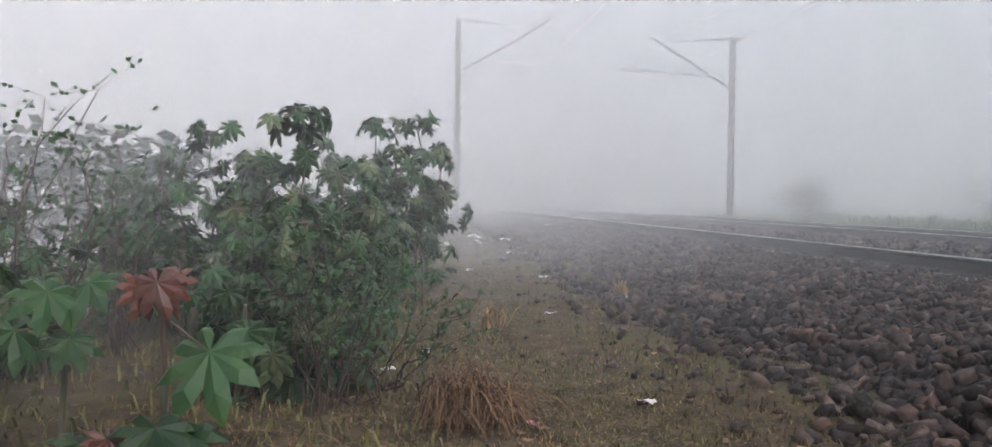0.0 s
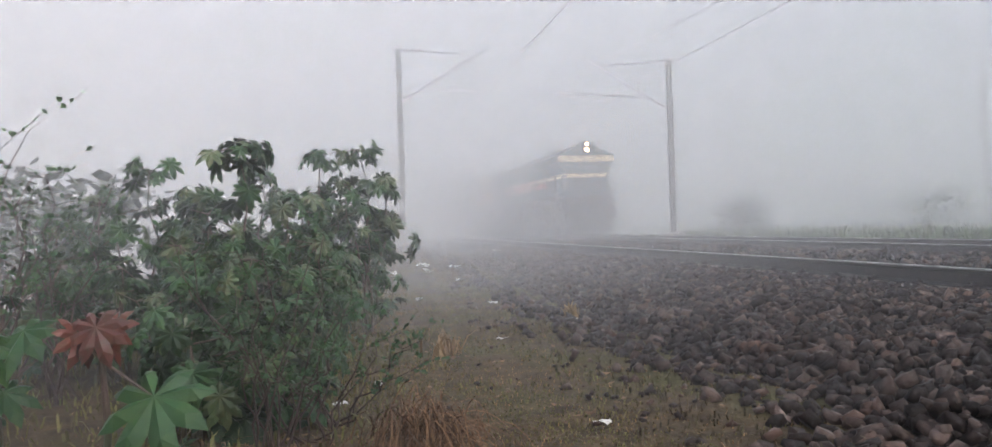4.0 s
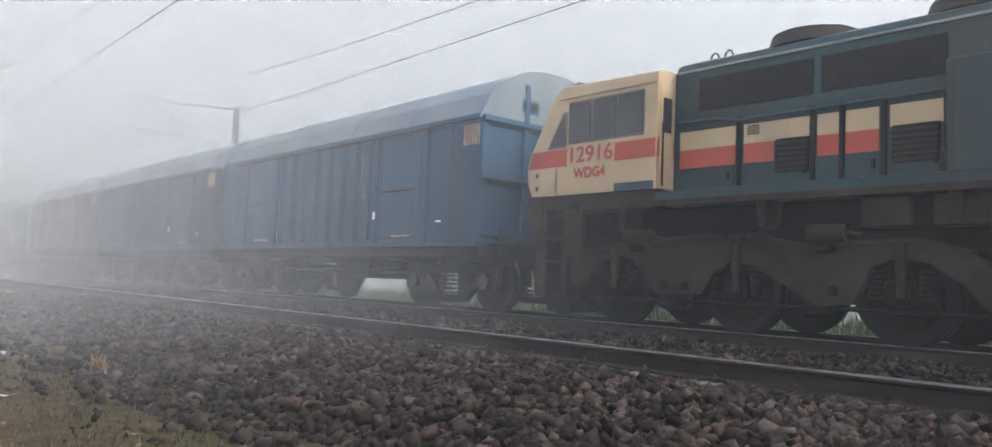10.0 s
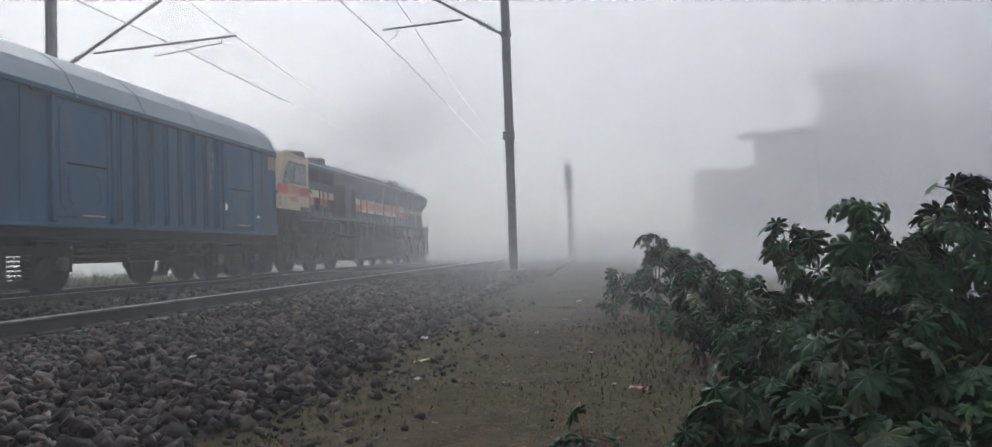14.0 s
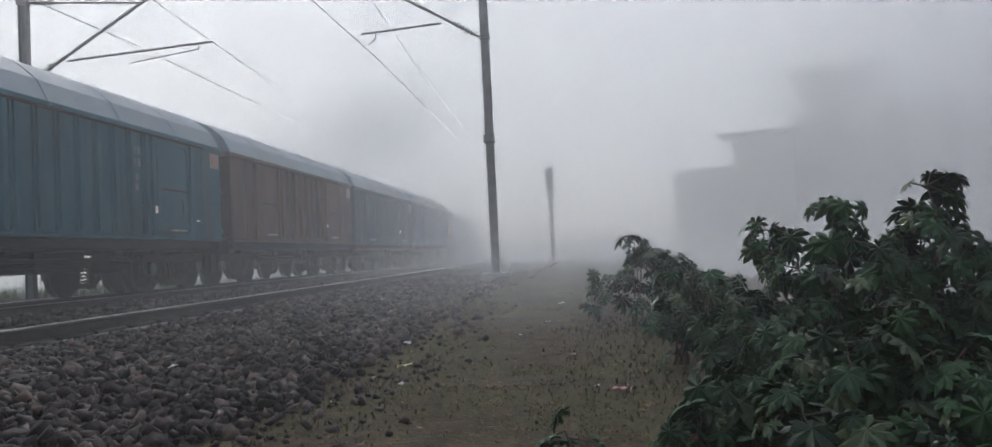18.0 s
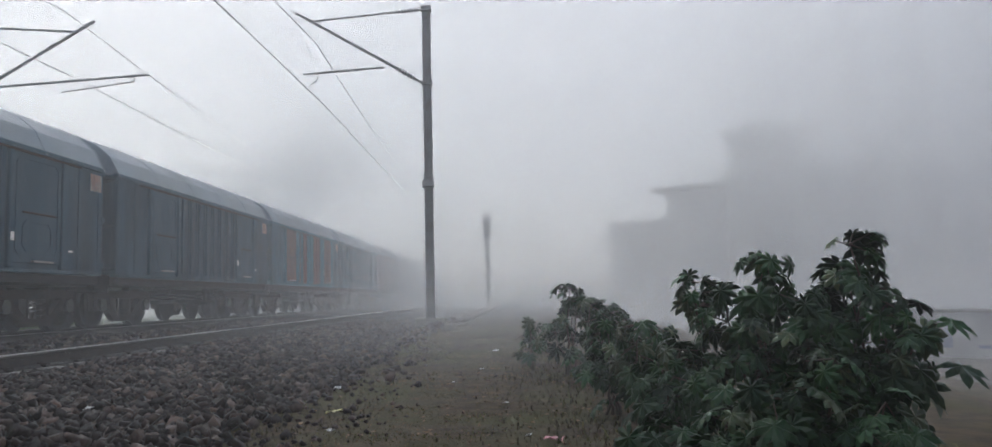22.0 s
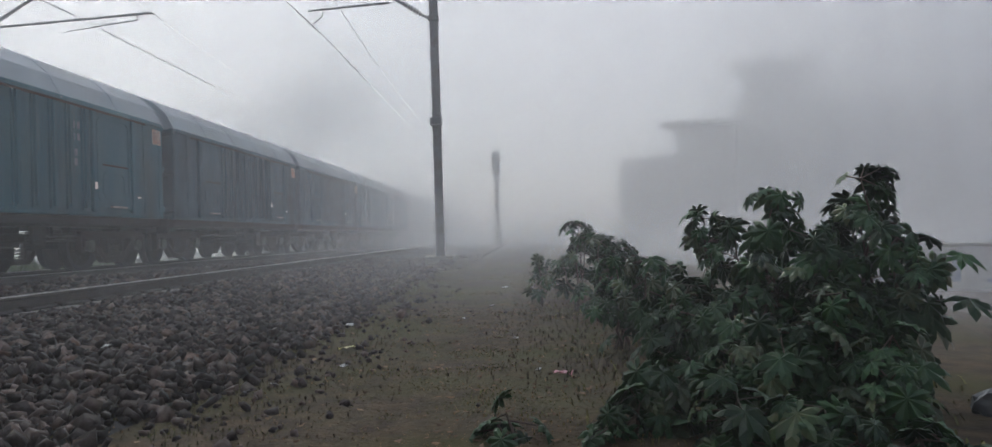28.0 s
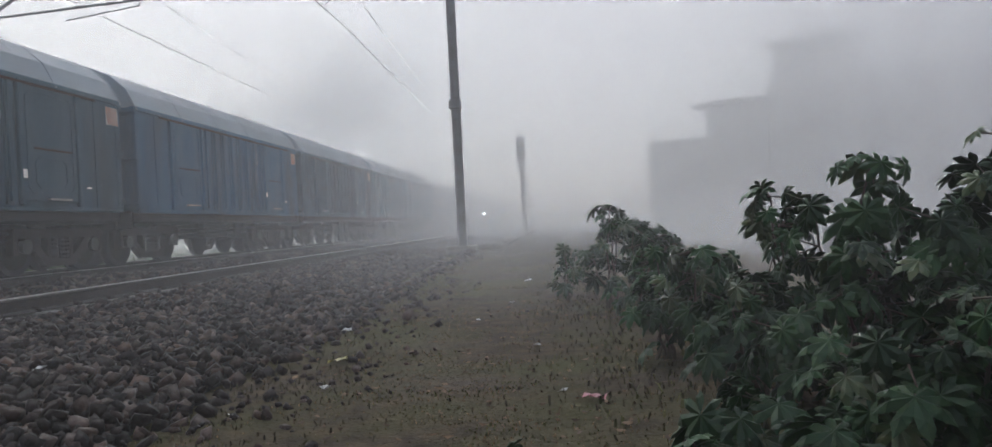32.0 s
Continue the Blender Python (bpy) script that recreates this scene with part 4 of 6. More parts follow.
            quick("pane", f, M_GLASS, (s * 1.3, s * 1.304, a, c, 2.63, 3.21))
        bm = bmnew()
        sweep_x(bm, [(-1.22, 2.56), (-1.22, 3.1), (-1.14, 3.1), (-0.83, 2.56)], s * 1.29, s * 1.3)
        q = part("quarter_window_frame", bm, M_SLEEPER, cab)
        bm = bmnew()
        sweep_x(bm, [(-1.19, 2.59), (-1.19, 3.05), (-1.15, 3.05), (-0.88, 2.59)], s * 1.3, s * 1.304)
        part("pane", bm, M_GLASS, q)
        quick("window_gutter", cab, M_CREAM, (x0, s * 1.315, -2.85, -1.05, 3.3, 3.33))
        d = quick("nose_hatch", cab, M_CREAM, (x0, s * 1.3, -1.0, -0.62, 1.9, 2.24), bevel=0.004)
        for z in (1.97, 2.17):
            quick("hatch_hinge", d, M_DARK, (s * 1.3, s * 1.31, -0.65, -0.61, z - 0.03, z + 0.03))
        quick("hatch_seam", cab, M_SLEEPER, (x0, s * 1.297, -1.04, -1.02, 1.87, 2.26))
        quick("blue_panel", cab, M_SILL, (x0, s * 1.3, -2.86, -2.18, 1.85, 1.96))
        bm = bmnew()
        arc_rods(bm, [(s * 1.2, -2.94, 1.9), (s * 1.26, -2.98, 1.95), (s * 1.26, -2.98, 2.7), (s * 1.2, -2.94, 2.75)], 0.016, 6)
        part("cab_grip", bm, M_DARK, cab)
        # back wall of the cab beside the hood
        quick("rear_red_band", cab, M_RED, (s * 0.92, s * 1.28, -2.908, -2.9, 2.28, 2.54))
        quick("rear_door", cab, M_CREAM, (s * 0.94, s * 1.24, -2.915, -2.9, 1.86, 3.3), bevel=0.004)
        quick("rear_door_window", cab, M_GLASS, (s * 1.0, s * 1.18, -2.922, -2.915, 2.62, 3.1))
    text_part("fleet_number", "12916", 0.33, Matrix.Translation((-1.3, -1.7, 2.42)) @ SIDE_L, M_RED, cab, "red figures on the cab side", span=0.82)
    text_part("class_letters", "WDG4", 0.21, Matrix.Translation((-1.3, -1.7, 2.15)) @ SIDE_L, M_RED, cab, "faded red letters on the cab side", span=0.62)
    # nose front: windscreens, ladder-like guard, lamps, horns
    for s in (-1, 1):
        bm = bmnew()
        v = [bm.verts.new(p) for p in ((s * 0.1, -0.83, 3.38), (s * 0.62, -0.84, 3.38), (s * 1.12, -0.93, 3.34), (s * 1.14, -0.5, 2.62), (s * 0.62, -0.33, 2.62), (s * 0.1, -0.32, 2.62))]
        bm.faces.new(v)
        part("windscreen", bm, M_GLASS, cab)
        bm = bmnew()
        rod(bm, (s * 0.86, -0.32, 2.6), (s * 0.98, -0.76, 3.3), 0.012, seg=6)
        rod(bm, (s * 1.0, -0.38, 2.6), (s * 1.12, -0.82, 3.3), 0.012, seg=6)
        for k in range(5):
            u = (k + 0.5) / 5
            rod(bm, (s * (0.86 + 0.12 * u), -0.32 - 0.44 * u, 2.6 + 0.7 * u), (s * (1.0 + 0.12 * u), -0.38 - 0.44 * u, 2.6 + 0.7 * u), 0.009, seg=5)
        part("window_ladder", bm, M_GRIME, cab)
        bm = bmnew()
        rod(bm, (s * 0.6, -1.45, 3.62), (s * 0.6, -1.0, 3.66), 0.035)
        rod(bm, (s * 0.6, -1.0, 3.66), (s * 0.6, -0.8, 3.67), 0.035, 0.1, 12)
        rod(bm, (s * 0.6, -1.25, 3.48), (s * 0.6, -1.25, 3.66), 0.03)
        part("horn", bm, M_GRIME, cab)
        bm = bmnew()
        rod(bm, (s * 0.3, -0.95, 3.42), (s * 0.3, -0.72, 3.45), 0.05, seg=10)
        rod(bm, (s * 0.3, -0.72, 3.45), (s * 0.3, -0.5, 3.47), 0.05, 0.11, 14)
        part("horn", bm, M_GRIME, cab)
        bm = bmnew()
        disc(bm, (s * 0.16, -0.16, 2.4), (0, 1, 0), 0.13, 0.2, 18)
        part("tail_headlamp", bm, M_GRIME, cab)
        bm = bmnew()
        for k in range(3):
            arc_rods(bm, [(s * 1.0, -0.36, 1.5 + 0.16 * k), (s * 1.05, -0.26, 1.5 + 0.16 * k), (s * 1.2, -0.3, 1.5 + 0.16 * k)], 0.012, 6)
        part("grab_iron", bm, M_DARK, cab)
    quick("nose_band", cab, M_RED, (-0.6, 0.6, -0.25, -0.215, 2.3, 2.5))
    return root


# ---- train: covered wagons ----
def paint(name, base, worn, rust=(0.1, 0.055, 0.035)):
    return mat(name, base, 0.65, spec=0.3, stretch=0.3, second=worn, scale=2.2, amount=0.55, bump=0.06, bscale=12, third=rust, tscale=0.75)


M_BLUE = paint("wagon_blue", (0.026, 0.1, 0.18), (0.055, 0.12, 0.175), (0.035, 0.065, 0.09))
M_SLATE = paint("wagon_slate", (0.026, 0.07, 0.1), (0.05, 0.095, 0.122), (0.024, 0.045, 0.06))
M_TEAL = paint("wagon_teal", (0.022, 0.1, 0.135), (0.05, 0.125, 0.15), (0.032, 0.065, 0.075))
M_BROWN = paint("wagon_brown", (0.13, 0.065, 0.045), (0.1, 0.05, 0.04), (0.07, 0.06, 0.06))
# grey-blue roof sheets, coloured paler to include the sky's sheen on them
M_ROOFB = mat("wagon_roof_sheen", (0.15, 0.2, 0.245), 0.42, second=(0.25, 0.295, 0.325), scale=1.5, amount=0.7, bump=0.06, bscale=5, third=(0.14, 0.17, 0.19), tscale=0.4)
M_WBOGIE = mat("wagon_bogie_rust", (0.045, 0.034, 0.029), 0.9, second=(0.04, 0.032, 0.028), scale=6, bump=0.3, spec=0.2)
M_CAP = mat("axle_cap_steel", (0.07, 0.062, 0.056), 0.7, 0.2, second=(0.08, 0.07, 0.06), scale=8)
M_STEPLIP = mat("worn_step_lip", (0.3, 0.31, 0.32), 0.6, second=(0.16, 0.16, 0.16), scale=8)
M_STRIPERED = mat("hazard_red", (0.32, 0.14, 0.09), 0.7, second=(0.24, 0.15, 0.12), scale=8)
M_STENCIL = mat("faded_stencil", (0.13, 0.18, 0.22), 0.8, second=(0.06, 0.11, 0.16), scale=10, amount=0.7)
M_STRIPE = mat("hazard_stripe", (0.34, 0.33, 0.31), 0.7, second=(0.14, 0.12, 0.1), scale=6)
M_TAG = mat("card_tag", (0.7, 0.72, 0.72), 0.8)


def wagon_bogie(root, yc):
    b = quick("bogie", root, M_DARK, (-0.75, 0.75, yc - 0.2, yc + 0.2, 0.45, 0.85), bevel=0.03)
    for s in (-1, 1):
        x0, x1 = s * 0.99, s * 1.12
        bm = bmnew()
        bar(bm, (yc - 1.25, 0.72), (yc + 1.25, 0.72), 0.16, x0, x1)
        bar(bm, (yc - 0.42, 0.2), (yc + 0.42, 0.2), 0.13, x0, x1)
        for e in (-1, 1):
            bar(bm, (yc + e * 0.95, 0.68), (yc + e * 0.38, 0.22), 0.15, x0, x1)
            bar(bm, (yc + e * 0.32, 0.24), (yc + e * 0.32, 0.7), 0.09, x0, x1)
            bar(bm, (yc + e * 1.22, 0.76), (yc + e * 1.22, 0.36), 0.12, x0, x1)
            bar(bm, (yc + e * 0.8, 0.66), (yc + e * 0.8, 0.4), 0.1, x0, x1)
        part("side_frame", bm, M_WBOGIE, b)
        bm = bmnew()
        for k in range(3):
            for j in range(5):
                disc(bm, (s * 1.1, yc - 0.19 + 0.19 * k, 0.3 + 0.075 * j), (0, 0, 1), 0.085, 0.045, 10)
        part("spring_nest", bm, M_WBOGIE, b)
        for a in (-1, 1):
            wheel(root, "wheel", s * 0.86, yc + a, 0.5, 0.5, s)
            bm = bmnew()
            disc(bm, (s * 1.12, yc + a, 0.5), (1, 0, 0), 0.13, 0.12, 16, 0.1)
            part("axle_cap", bm, M_CAP, b)


def build_wagon(label, body, panels=None):
    """A bogie covered van; panels: a second paint for the middle panels."""
    roof = M_ROOFB
    root = empty("covered_wagon", label=label, category="wagon", group="covered wagons of the train")
    L, W, z0, z1 = 5.1, 1.58, 1.12, 3.24
    quick("underframe", root, M_DARK, (-1.35, 1.35, -L, L, 0.88, 1.12), bevel=0.02)
    for s in (-1, 1):
        quick("sole_bar", root, M_DARK, (s * 1.42, s * 1.56, -L, L, 0.9, 1.08), bevel=0.015)
        quick("sole_lip", root, body, (s * 1.42, s * 1.62, -L, L, 1.08, 1.14), bevel=0.01)
        bm = bmnew()
        rod(bm, (s * 1.1, -2.4, 0.72), (s * 1.1, 2.4, 0.72), 0.03)
        rod(bm, (s * 1.0, -2.6, 0.62), (s * 1.0, 2.6, 0.62), 0.025)
        part("brake_shaft", bm, M_DARK, root)
        quick("brake_bracket", root, M_DARK, (s * 1.06, s * 1.14, -1.5, -1.4, 0.68, 0.9), (s * 1.06, s * 1.14, 1.4, 1.5, 0.68, 0.9))
    quick("brake_gear", root, M_DARK, (-0.9, 0.3, -0.9, 0.5, 0.5, 0.88), (-1.2, -1.1, -1.2, -0.8, 0.55, 0.9), bevel=0.02)
    for s in (-1, 1):
        core = quick("side_wall", root, body, (s * (W - 0.06), s * W, -L, L, z0, z1))
        # pressed ribs between the doors, flat plates with one seam at the ends
        for k in range(8):
            y = -1.84 + 0.526 * k
            pm = panels if panels and k in (1, 2, 5) else body
            bm = bmnew()
            bar(bm, (y, z0 + 0.06), (y, z1 - 0.08), 0.2, s * W, s * (W + 0.035))
            bar(bm, (y, z0 + 0.1), (y, z1 - 0.12), 0.1, s * (W + 0.035), s * (W + 0.08))
            part("rib", bm, pm, core)
        for y in (-5.04, -4.3, 4.3, 5.04):
            quick("plate_seam", core, body, (s * W, s * (W + 0.018), y - 0.05, y + 0.05, z0 + 0.05, z1 - 0.05), bevel=0.006)
        if panels:
            for a, c in ((-1.75, -0.3), (0.9, 1.85)):
                quick("repainted_panel", core, panels, (s * W, s * (W + 0.006), a, c, z0 + 0.08, z1 - 0.06))
        for yc in (-2.88, 2.88):
            pm = panels if panels else body
            d = quick("door", core, pm, (s * W, s * (W + 0.04), yc - 0.78, yc + 0.78, z0 + 0.12, z1 - 0.1), bevel=0.012)
            for a in (-0.78, 0.78):
                quick("door_post", core, body, (s * W, s * (W + 0.085), yc + a - 0.06, yc + a + 0.06, z0 + 0.04, z1 - 0.04), bevel=0.015)
            # pressed outlines: a tall one and a smaller one at the foot
            for w, za, zb in ((0.62, z0 + 0.26, z1 - 0.2), (0.42, z0 + 0.34, z0 + 0.84)):
                bm = bmnew()
                ring = [(yc - w, za + 0.1), (yc - w, zb - 0.1), (yc - w + 0.1, zb), (yc + w - 0.1, zb), (yc + w, zb - 0.1), (yc + w, za + 0.1), (yc + w - 0.1, za), (yc - w + 0.1, za)]
                for p, q in zip(ring, ring[1:] + ring[:1]):
                    bar(bm, p, q, 0.04, s * (W + 0.04), s * (W + 0.058))
                part("door_pressing", bm, pm, d)
            bm = bmnew()
            rod(bm, (s * (W + 0.09), yc - 0.5, z0 + 0.98), (s * (W + 0.09), yc + 0.5, z0 + 0.98), 0.016, seg=6)
            part("door_bar", bm, M_DARK, d)
            quick("door_step", root, M_STEPLIP, (s * (W + 0.02), s * (W + 0.1), yc - 0.45, yc + 0.15, z0 + 0.14, z0 + 0.17))
        quick("top_rail", core, body, (s * W, s * (W + 0.06), -L, L, z1 - 0.07, z1 + 0.02), bevel=0.012)
        quick("door_track", core, M_DARK, (s * (W + 0.06), s * (W + 0.09), -4.2, 4.2, z1 - 0.12, z1 - 0.08))
        t = quick("hazard_panel", core, M_STRIPE, (s * (W + 0.02), s * (W + 0.026), -5.08, -4.66, 2.76, 3.1))
        for k in range(5):
            y = -5.06 + k * 0.075
            bm = bmnew()
            sweep_x(bm, [(y, 2.77), (y + 0.035, 2.77), (y + 0.1, 3.09), (y + 0.065, 3.09)], s * (W + 0.026), s * (W + 0.03))
            part("stripe", bm, M_STRIPERED, t)
        quick("tag_card", core, M_TAG, (s * (W + 0.086), s * (W + 0.092), -2.16, -2.07, 1.6, 1.74))
        quick("marking_bars", core, M_TAG, (s * W, s * (W + 0.008), -4.1, -3.96, 1.5, 1.53), (s * W, s * (W + 0.008), 2.0, 2.06, 1.3, 1.5), label="small pale stencil too faint to read")
        bm = bmnew()
        for j, (z, n) in enumerate(((2.72, 3), (2.5, 3), (2.2, 2), (2.02, 2))):
            for k in range(n):
                box(bm, s * W, s * (W + 0.005), -1.72 + k * 0.17 + 0.1 * (j > 1), -1.62 + k * 0.17 + 0.1 * (j > 1), z, z + 0.13)
        part("stencil_bars", bm, M_STENCIL, core, "worn pale stencilled marks too faint to read")
    # ends
    for e in (-1, 1):
        bm = bmnew()
        arch = [(-W, z0), (-W, z1), (-1.35, 3.62), (-0.8, 4.0), (0, 4.14), (0.8, 4.0), (1.35, 3.62), (W, z1), (W, z0)]
        prism(bm, arch, e * (L - 0.05), e * L)
        w = part("end_wall", bm, body, root)
        for x in (-0.62, 0.62):
            quick("end_post", w, body, (x - 0.06, x + 0.06, e * L, e * (L + 0.06), z0, 3.9), bevel=0.012)
        for z in (1.3, 2.22, 3.18):
            bm = bmnew()
            sweep_x(bm, [(e * L, z - 0.1), (e * (L + 0.11), z - 0.03), (e * (L + 0.11), z + 0.05), (e * L, z + 0.06)], -W - 0.03, W + 0.03)
            part("end_rail", bm, body, w)
        for s in (-1, 1):
            quick("corner_post", w, body, (s * (W - 0.1), s * (W + 0.02), e * (L - 0.02), e * (L + 0.05), z0, z1 + 0.03), bevel=0.015)
            v = quick("end_vent", w, body, (s * 0.35, s * 0.75, e * L, e * (L + 0.05), 3.4, 3.64), bevel=0.01)
            quick("vent_slot", v, M_DARK, (s * 0.4, s * 0.7, e * (L + 0.05), e * (L + 0.055), 3.45, 3.59))
        quick("headstock", root, M_DARK, (-1.45, 1.45, e * L, e * (L + 0.08), 0.75, 1.12), bevel=0.02)
        quick("coupler", root, M_DARK, (-0.16, 0.16, e * L, e * (L + 0.33), 0.78, 1.06), bevel=0.04)
        bm = bmnew()
        arc_rods(bm, [(0.4 * e, e * (L + 0.02 + 0.3 * k / 6), 0.8 - 0.3 * math.sin(k / 6 * 1.6)) for k in range(7)], 0.028)
        part("brake_hose", bm, M_DARK, root)
        bm = bmnew()
        rod(bm, (e * 1.2, e * (L + 0.1), 0.9), (e * 1.2, e * (L + 0.12), 1.4), 0.016, seg=6)
        part("coupling_lever", bm, M_DARK, root)
    # arched roof in five sheets with raised seams
    prof = [(x, 3.19 + (z - 3.3) * 1.34) for x, z in ((-1.64, 3.3), (-1.6, 3.37), (-1.42, 3.63), (-1.1, 3.84), (-0.7, 3.98), (-0.3, 4.05), (0.3, 4.05), (0.7, 3.98), (1.1, 3.84), (1.42, 3.63), (1.6, 3.37), (1.64, 3.3))]
    for k in range(5):
        a = -L - 0.03 + k * (2 * L + 0.06) / 5
        bm = bmnew()
        prism(bm, prof, a, a + (2 * L + 0.06) / 5 - 0.004)
        r = part("roof_sheet", bm, roof, root)
        bm = bmnew()
        prism(bm, [(x * 1.008, z + 0.008) for x, z in prof], a - 0.015, a + 0.02)
        part("roof_seam", bm, roof, r)
    wagon_bogie(root, -3.8)
    wagon_bogie(root, 3.8)
    return root


LOCO = build_loco()
KINDS = {
    "blue": build_wagon("faded blue covered wagon with ribbed steel sides and arched roof", M_BLUE),
    "slate": build_wagon("slate-grey covered wagon with ribbed sides and arched roof", M_SLATE),
    "teal": build_wagon("teal-blue covered wagon with ribbed sides and worn arched roof", M_TEAL),
    "brown": build_wagon("rusty brown covered wagon with ribbed sides and arched roof", M_BROWN),
    "patched": build_wagon("teal covered wagon with rusty brown repainted panels", M_TEAL, M_BROWN),
}
ORDER = ["blue", "slate", "brown", "teal", "patched", "slate", "slate", "teal", "slate", "slate", "teal", "slate", "blue", "slate", "blue", "slate", "slate", "blue", "slate"]
WAGONS, used = [], set()
for kind in ORDER:
    if kind in used:
        WAGONS.append(copy_thing(KINDS[kind], Matrix()))
    else:
        used.add(kind)
        WAGONS.append(KINDS[kind])


# ---- plants ----
def leaf_mesh(name, seed, material):
    """A palmate castor leaf, about 1 across, its stalk end at the origin, tip towards +y."""
    rng = random.Random(seed)
    lobes = 8
    verts, faces = [(0, 0, 0.02)], []
    ring = []
    step = 296 / (lobes - 1)
    for k in range(lobes):
        a = radians(-148 + step * k)
        ln = (0.6 + 0.4 * math.cos(a / 2) ** 2) * rng.uniform(0.9, 1.06) * 0.6
        half = radians(step / 2)

        def put(r, ang, lift):
            verts.append((r * math.sin(ang), r * math.cos(ang), lift - 0.55 * r * r + rng.uniform(-0.02, 0.02)))
            return len(verts) - 1
        v0 = put(ln * 0.5, a - half, -0.02)
        s0 = put(ln * 0.76, a - half * 0.62, -0.005)
        rib = put(ln * 0.62, a, 0.045)
        tip = put(ln, a, -0.03)
        s1 = put(ln * 0.76, a + half * 0.62, -0.005)
        ring.append((v0, s0, rib, tip, s1))
    end = len(verts)
    a = radians(148 + step / 2)
    verts.append((0.2 * math.sin(a), 0.2 * math.cos(a), -0.03))
    for k, (v0, s0, rib, tip, s1) in enumerate(ring):
        nxt = ring[k + 1][0] if k + 1 < lobes else end
        faces += [(0, v0, rib), (v0, s0, rib), (s0, tip, rib), (rib, tip, s1), (rib, s1, nxt), (0, rib, nxt)]
    return mesh_of(name, verts, [f[::-1] for f in faces], material)


LEAVES = [leaf_mesh("leaf", k, M_LEAF) for k in range(5)]
LEAF_REDS = [leaf_mesh("leaf", 20 + k, M_LEAFRED) for k in range(2)]
PALE = mat("castor_leaf_pale", (0.042, 0.07, 0.022), 0.5, second=(0.075, 0.078, 0.024), scale=4, rand=0.4, bump=0.1)
LEAF_PALE = [leaf_mesh("leaf", 40 + k, PALE) for k in range(2)]


def castor(x, y, height, spread, leaves, size, seed, label="", red=0, stems=3, lean=(0, 0)):
    rng = random.Random(seed)
    z0 = ground_z(x, y) - 0.03
    root = empty("castor_bush", pose(x, y, z0), label=label or "green castor-oil shrub with large palmate leaves on reddish stems", category="shrub", group="castor shrubs beside the path")
    h = height - z0
    tips = []
    for s in range(stems):
        bm = bmesh.new()
        a = rng.uniform(0, 6.283)
        top = Vector((spread * rng.uniform(0.1, 0.75) * math.cos(a) + lean[0], spread * rng.uniform(0.1, 0.75) * math.sin(a) + lean[1], h * (1.0 if s == 0 else rng.uniform(0.6, 0.92))))
        if s == 0:
            top.x, top.y = lean[0], lean[1]
        base = Vector((rng.uniform(-0.06, 0.06), rng.uniform(-0.06, 0.06), 0))
        last, n = base, 5
        for k in range(1, n + 1):
            u = k / n
            p = base.lerp(top, u) + Vector((rng.uniform(-0.03, 0.03), rng.uniform(-0.03, 0.03), 0)) * h
            p.z = top.z * u
            rod(bm, last, p, 0.014 * (1.15 - u * 0.75), 0.014 * (1.15 - (u + 0.2) * 0.75), 6)
            tips.append((p.copy(), u))
            last = p
        part("stem", bm, M_STEM, root)
    heads = [t for t in tips if t[1] > 0.3]
    stalks = bmesh.new()
    for k in range(leaves):
        p, u = heads[k % len(heads)] if k < 2 * len(heads) else heads[int(rng.random() * len(heads))]
        if k % 4 == 0:
            p, u = tips[5 * (k // 4 % stems) + 4]
        a = rng.uniform(0, 6.283)
        out = size * rng.uniform(0.15, 0.8) + spread * 0.55 * rng.random() * (1.25 - u)
        q = p + Vector((out * math.cos(a), out * math.sin(a), size * rng.uniform(-0.5, 0.35) - 0.12 * (1 - u) * rng.random()))
        q.z = max(0.05, q.z)
        sz = size * rng.uniform(0.75, 1.5) * (0.85 if u > 0.95 else 1.0)
        tilt = rng.uniform(-80, -15) if u > 0.5 else rng.uniform(-60, -5)
        m = Matrix.LocRotScale(q, Euler((radians(tilt), radians(rng.uniform(-28, 28)), a - math.pi / 2 + rng.uniform(-0.5, 0.5))), (sz, sz, sz))
        if k < red:
            me = LEAF_REDS[k % 2]
        elif rng.random() < 0.16:
            me = LEAF_PALE[k % 2]
        else:
            me = LEAVES[k % 5]
        link("leaf", me, root, "", m)
        if k % 2 == 0:
            rod(stalks, p, q, 0.004, 0.003, 4)
    part("leaf_stalks", stalks, M_STEM, root)
    return root


def polar(az, d):
    """A spot d metres from the eye in the direction az degrees, turned left from the track's far end."""
    return -math.sin(radians(az)) * d, math.cos(radians(az)) * d


